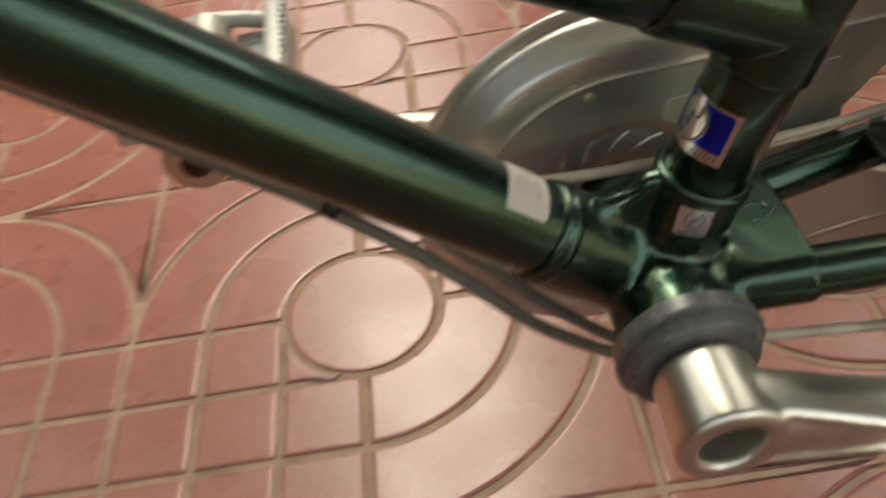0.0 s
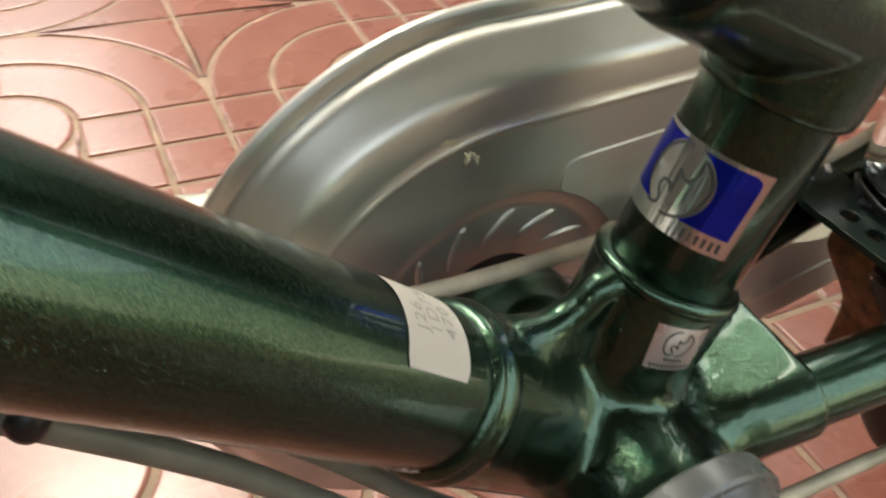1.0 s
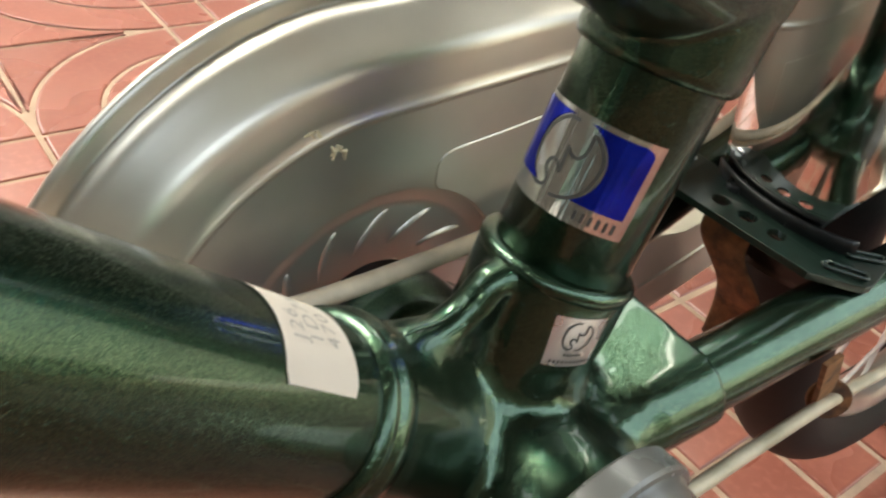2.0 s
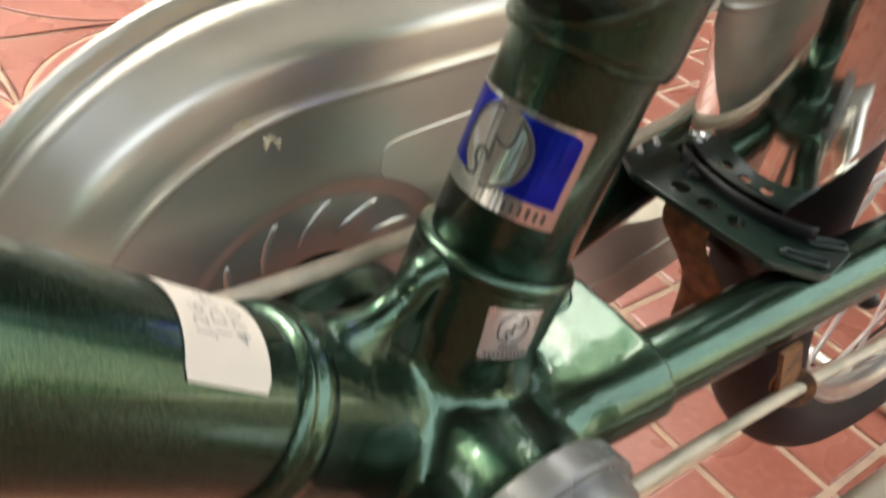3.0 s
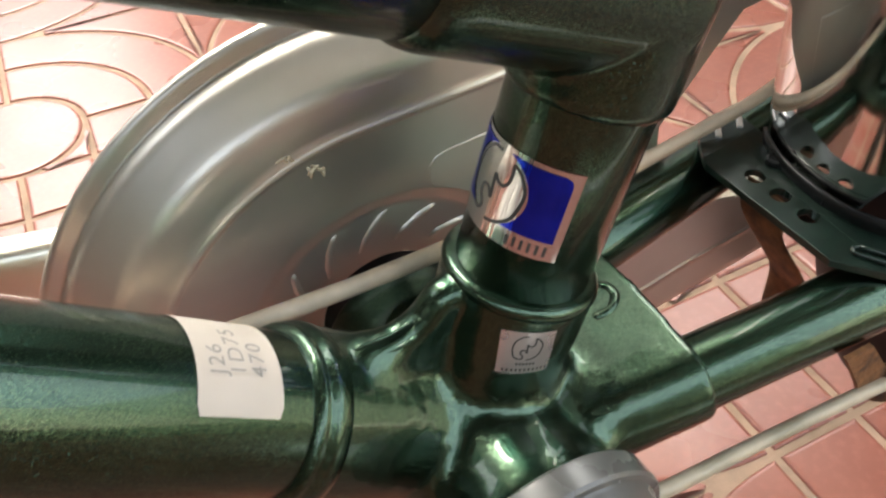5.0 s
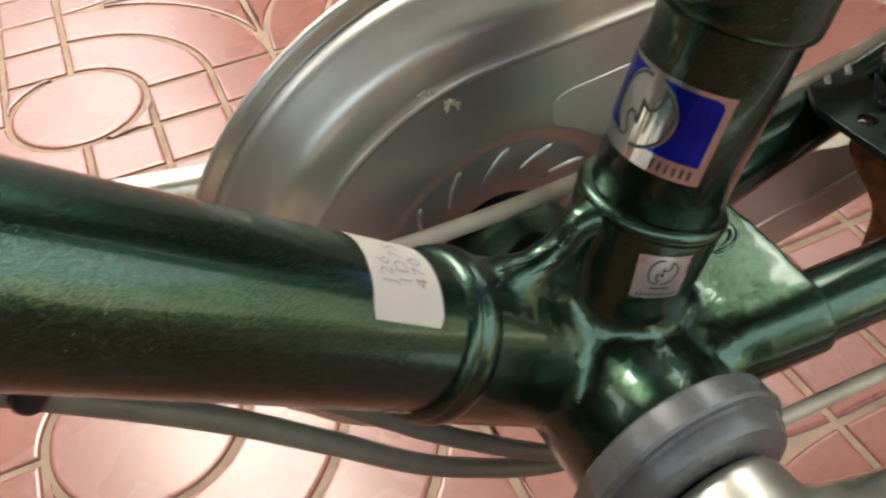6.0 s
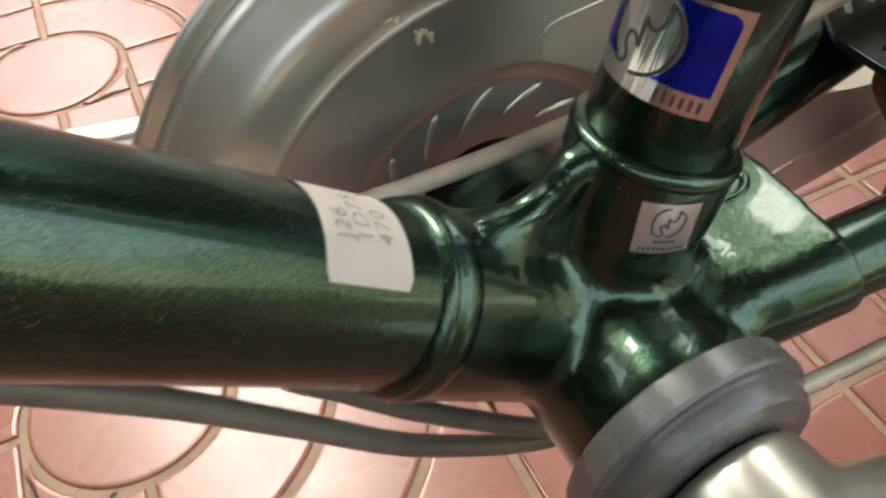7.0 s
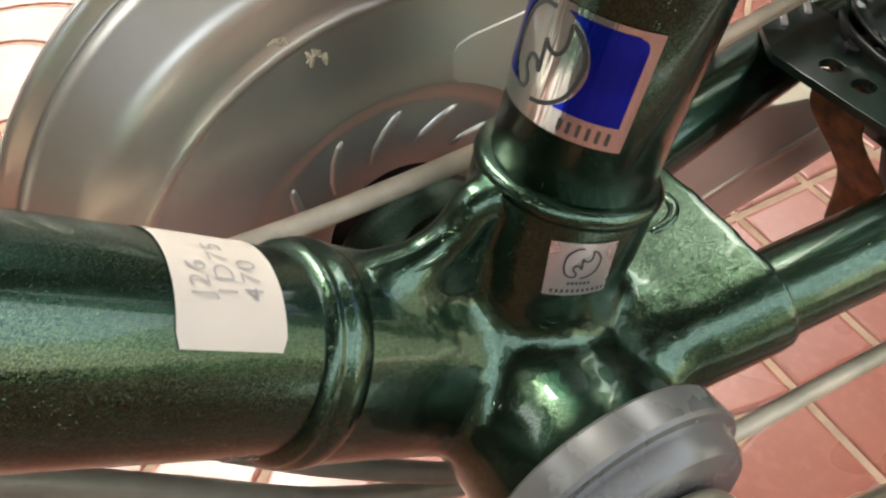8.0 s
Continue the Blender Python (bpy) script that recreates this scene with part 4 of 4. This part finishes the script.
# rusty guide for the brake cable
bm = bmesh.new()
outline = [(0.0795, 0.3275), (0.0885, 0.3268), (0.1022, 0.3090), (0.1058, 0.3015), (0.1040, 0.2960), (0.0990, 0.2968), (0.0925, 0.3080)]
prism(bm, outline, lambda x, z, t: Vector((x, -0.0368 + 0.05 * (0.31 - z) - t, z)), 0.0014)
M = look((0.1040, -0.0385, 0.3005), (0.09, -0.052, 0.305))
prism(bm, [(0.0062 * math.cos(2 * math.pi * k / 20), 0.0062 * math.sin(2 * math.pi * k / 20)) for k in range(20)], lambda x, y, t: M @ Vector((x, y, t)), 0.0014)
sharp(part("cable_guide", bm, RUST, bike, "rusty steel cable guide"), 30)
bm = bmesh.new()
sweep(bm, curve_points([(0.0945, -0.002, 0.340), (0.0945, -0.002, 0.330), (0.0990, -0.003, 0.318), (0.1060, -0.003, 0.306), (0.1080, -0.003, 0.290)], 6), 0.0011, 12)
for v in bm.verts:
    v.co.y = -0.003 + (v.co.y + 0.003) * 7.0
part("stand_strap", bm, RUST, bike, "rusty curved steel strap under the bridge")
bm = bmesh.new()
lathe(bm, (0.1315, -0.0345, 0.3225), (0.1, -0.55, -0.83), [(0.0, 0.0), (0.0, 0.0032), (0.005, 0.0032), (0.006, 0.0024), (0.006, 0.0)], 18)
part("stay_bolt", bm, BLACK, bike, "small black bolt")
bm = bmesh.new()
NDOWN = Vector((0.6468, 0, 0.7627))
lathe(bm, along(DOWN, 0.124) - NDOWN * 0.0158 + Vector((0, -0.002, 0)), -NDOWN + Vector((0, -0.2, 0)), [(0.0, 0.0), (0.0, 0.0029), (0.0060, 0.0029), (0.007, 0.0022), (0.007, 0.0)], 24)
part("cable_clip", bm, BLACK, bike, "small black cable clip under the down tube")


def tape():
    d = Vector((1, -0.1206, 0.1022)).normalized()
    p = Vector((0.046, -0.0226, 0.3247)) + d * 0.1105
    bm = bmesh.new()
    lathe(bm, p, d, [(0.0, 0.0092), (0.0, 0.00935), (0.030, 0.00935), (0.030, 0.0092)], 40)
    part("stay_tape", bm, WHITE, bike, "white tape with a red stripe round the stay")
    bm = bmesh.new()
    lathe(bm, p, d, [(0.006, 0.0093), (0.006, 0.00945), (0.014, 0.00945), (0.014, 0.0093)], 40)
    part("stay_tape_stripe", bm, RED, bike, "red stripe of tape")


tape()


# ---- stickers ----
def on_tube(axis, o, r, side_up):
    """Maps (angle in degrees, distance along) onto a tube's surface. Angle 0 faces the near side; side_up turns from there."""
    def at(phi, s, lift=0.00015):
        a = radians(phi)
        return o + axis * s + (r + lift) * (Vector((0, -1, 0)) * math.cos(a) + side_up * math.sin(a))
    return at


def patch(name, at, p0, p1, s0, s1, mat, parent, lift=0.00015, n=24, corner=0.0):
    bm = bmesh.new()
    top, low = [], []
    for k in range(n + 1):
        f = k / n
        e = min(f, 1 - f) * n
        cut = corner * max(0, 1 - e / 2) if corner else 0
        top.append(bm.verts.new(at(p0 + (p1 - p0) * f, s1 - cut, lift)))
        low.append(bm.verts.new(at(p0 + (p1 - p0) * f, s0 + cut, lift)))
    for k in range(n):
        bm.faces.new((low[k], low[k + 1], top[k + 1], top[k]))
    return part(name, bm, mat, parent)


def stroke(bm, at, pts, w, deg_per_m, lift=0.00022):
    """A drawn line on a tube: points as (angle, along), width in metres."""
    n = len(pts)
    rows = []
    for i in range(n):
        a, b = pts[max(0, i - 1)], pts[min(n - 1, i + 1)]
        dx, dy = (b[0] - a[0]) / deg_per_m, b[1] - a[1]
        l = math.hypot(dx, dy) or 1
        nx, ny = -dy / l * w / 2, dx / l * w / 2
        rows.append((bm.verts.new(at(pts[i][0] + nx * deg_per_m, pts[i][1] + ny, lift)), bm.verts.new(at(pts[i][0] - nx * deg_per_m, pts[i][1] - ny, lift))))
    for a, b in zip(rows, rows[1:]):
        bm.faces.new((a[0], a[1], b[1], b[0]))


FORWARD = Vector((0.9536, 0, -0.3013))


def logo(at, phi, s, r, deg, w, parent, mat=INK):
    bm = bmesh.new()
    mark = [(-0.06, 1.01), (-0.42, 0.96), (-0.85, 0.60), (-1.02, 0.15), (-1.03, -0.40), (-0.88, -0.85), (-0.59, -1.03), (-0.34, -1.0), (-0.28, -0.79), (-0.47, -0.51), (-0.4, -0.25), (-0.18, -0.24), (-0.02, -0.45), (-0.03, -0.07), (-0.04, 0.28), (0.07, 0.15), (0.3, 0.1), (0.47, 0.28), (0.51, 0.6), (0.5, 0.84), (0.69, 0.75), (0.9, 0.49), (1.01, 0.18), (0.97, -0.21), (0.83, -0.64), (0.55, -0.93), (0.26, -1.07), (-0.01, -1.13)]
    line = curve_points([(a, b, 0) for a, b in mark], 5)
    stroke(bm, at, [(phi + q.x * r * deg, s + q.y * r) for q in line], w, deg)
    return part("logo_line", bm, mat, parent)


def big_sticker():
    ob = new("registration_sticker", None)
    ob.parent = bike
    tagged(ob, "silver foil sticker with blue panels and a round line mark")
    at = on_tube(SEAT, BB, 0.0142, FORWARD)
    deg = math.degrees(1 / 0.0142)
    patch("foil", at, -152, -22.5, 0.0612, 0.0801, FOIL, ob, 0.00012, 40)
    mid, high, ring = -87.0, 0.0717, 0.0076
    for way in (1, -1):
        # a panel whose inner edge is hollowed round the mark and whose outer corners are rounded
        bm = bmesh.new()
        rows = []
        for k in range(29):
            s = 0.0652 + 0.0139 * k / 28
            inner = mid + way * math.sqrt(max(0.0, ring ** 2 - (s - high) ** 2)) * deg
            off = max(0.0, 0.0018 - min(s - 0.0652, 0.0791 - s)) if (way < 0 or s > high) else 0.0
            outer = mid + way * (58.0 - (0.0018 - math.sqrt(max(0.0, 0.0018 ** 2 - off ** 2))) * deg)
            rows.append([bm.verts.new(at(inner + (outer - inner) * q / 14, s, 0.00030)) for q in range(15)])
        for a, b in zip(rows, rows[1:]):
            for q in range(14):
                bm.faces.new((a[q], a[q + 1], b[q + 1], b[q]))
        part("blue_panel", bm, BLUE, ob)
    logo(at, mid, high, 0.0067, deg, 0.00065, ob)
    for k in range(6):
        patch("print_bar", at, -64 + k * 6.0, -61.8 + k * 6.0, 0.0622, 0.0641, INK, ob, 0.0003, 3)


big_sticker()


def small_sticker():
    ob = new("maker_sticker", None)
    ob.parent = bike
    tagged(ob, "small silver sticker with a round line mark and dark print")
    flat = on_tube(SEAT, BB, 0.0164, FORWARD)
    deg = math.degrees(1 / 0.0164)

    def at(phi, s, lift=0.00015):
        return flat(phi - (s - 0.039) * 500, s + (phi + 20) * 0.00003, lift)
    patch("foil", at, -40, -1, 0.0345, 0.0455, MATTFOIL, ob, 0.0001, 20)
    logo(at, -20, 0.0416, 0.0029, deg, 0.00034, ob)
    for k in range(11):
        patch("print_bar", at, -36 + k * 3.1, -34.4 + k * 3.1, 0.0353, 0.0360, INK, ob, 0.0003, 2)
    for k in range(6):
        patch("print_bar", at, -27 + k * 2.4, -25.4 + k * 2.4, 0.0370, 0.0376, INK, ob, 0.0003, 2)


small_sticker()


def paper_label():
    ob = new("paper_label", None)
    ob.parent = bike
    tagged(ob, "off-white paper label with faded grey print")
    at = on_tube(DOWN, BB, 0.0163, Vector((0.6468, 0, 0.7627)))
    patch("paper", at, 42, 150, 0.0640, 0.0805, PAPER, ob, 0.0002, 32, 0.0006)
    deg = math.degrees(1 / 0.0163)
    for text, s in (("J26", 0.0752), ("1D75", 0.0713), ("470", 0.0672)):
        cu = bpy.data.curves.new("print_line", "FONT")
        cu.body, cu.size, cu.space_character = text, 0.0043, 1.15
        tmp = bpy.data.objects.new("print_line", cu)
        scene.collection.objects.link(tmp)
        me = bpy.data.meshes.new_from_object(tmp.evaluated_get(bpy.context.evaluated_depsgraph_get()))
        bpy.data.objects.remove(tmp)
        bm = bmesh.new()
        bm.from_mesh(me)
        for v in bm.verts:
            v.co = at(66 + v.co.x * deg, s + v.co.y, 0.0004)
        part("print_line", bm, GREYINK, ob)


paper_label()


def printed_mark():
    """Small worn white marks under the down tube, close to the housing."""
    ob = new("printed_mark", None)
    ob.parent = bike
    tagged(ob, "small worn white printed marks")
    at = on_tube(DOWN, BB, 0.0163, NDOWN)
    for k in range(4):
        patch("print_bar", at, -47, -33 + 3 * (k % 2), 0.0588 + k * 0.0016, 0.0595 + k * 0.0016, WHITE, ob, 0.0003, 3)


printed_mark()

# ---- tiles last ----
lay_tiles()
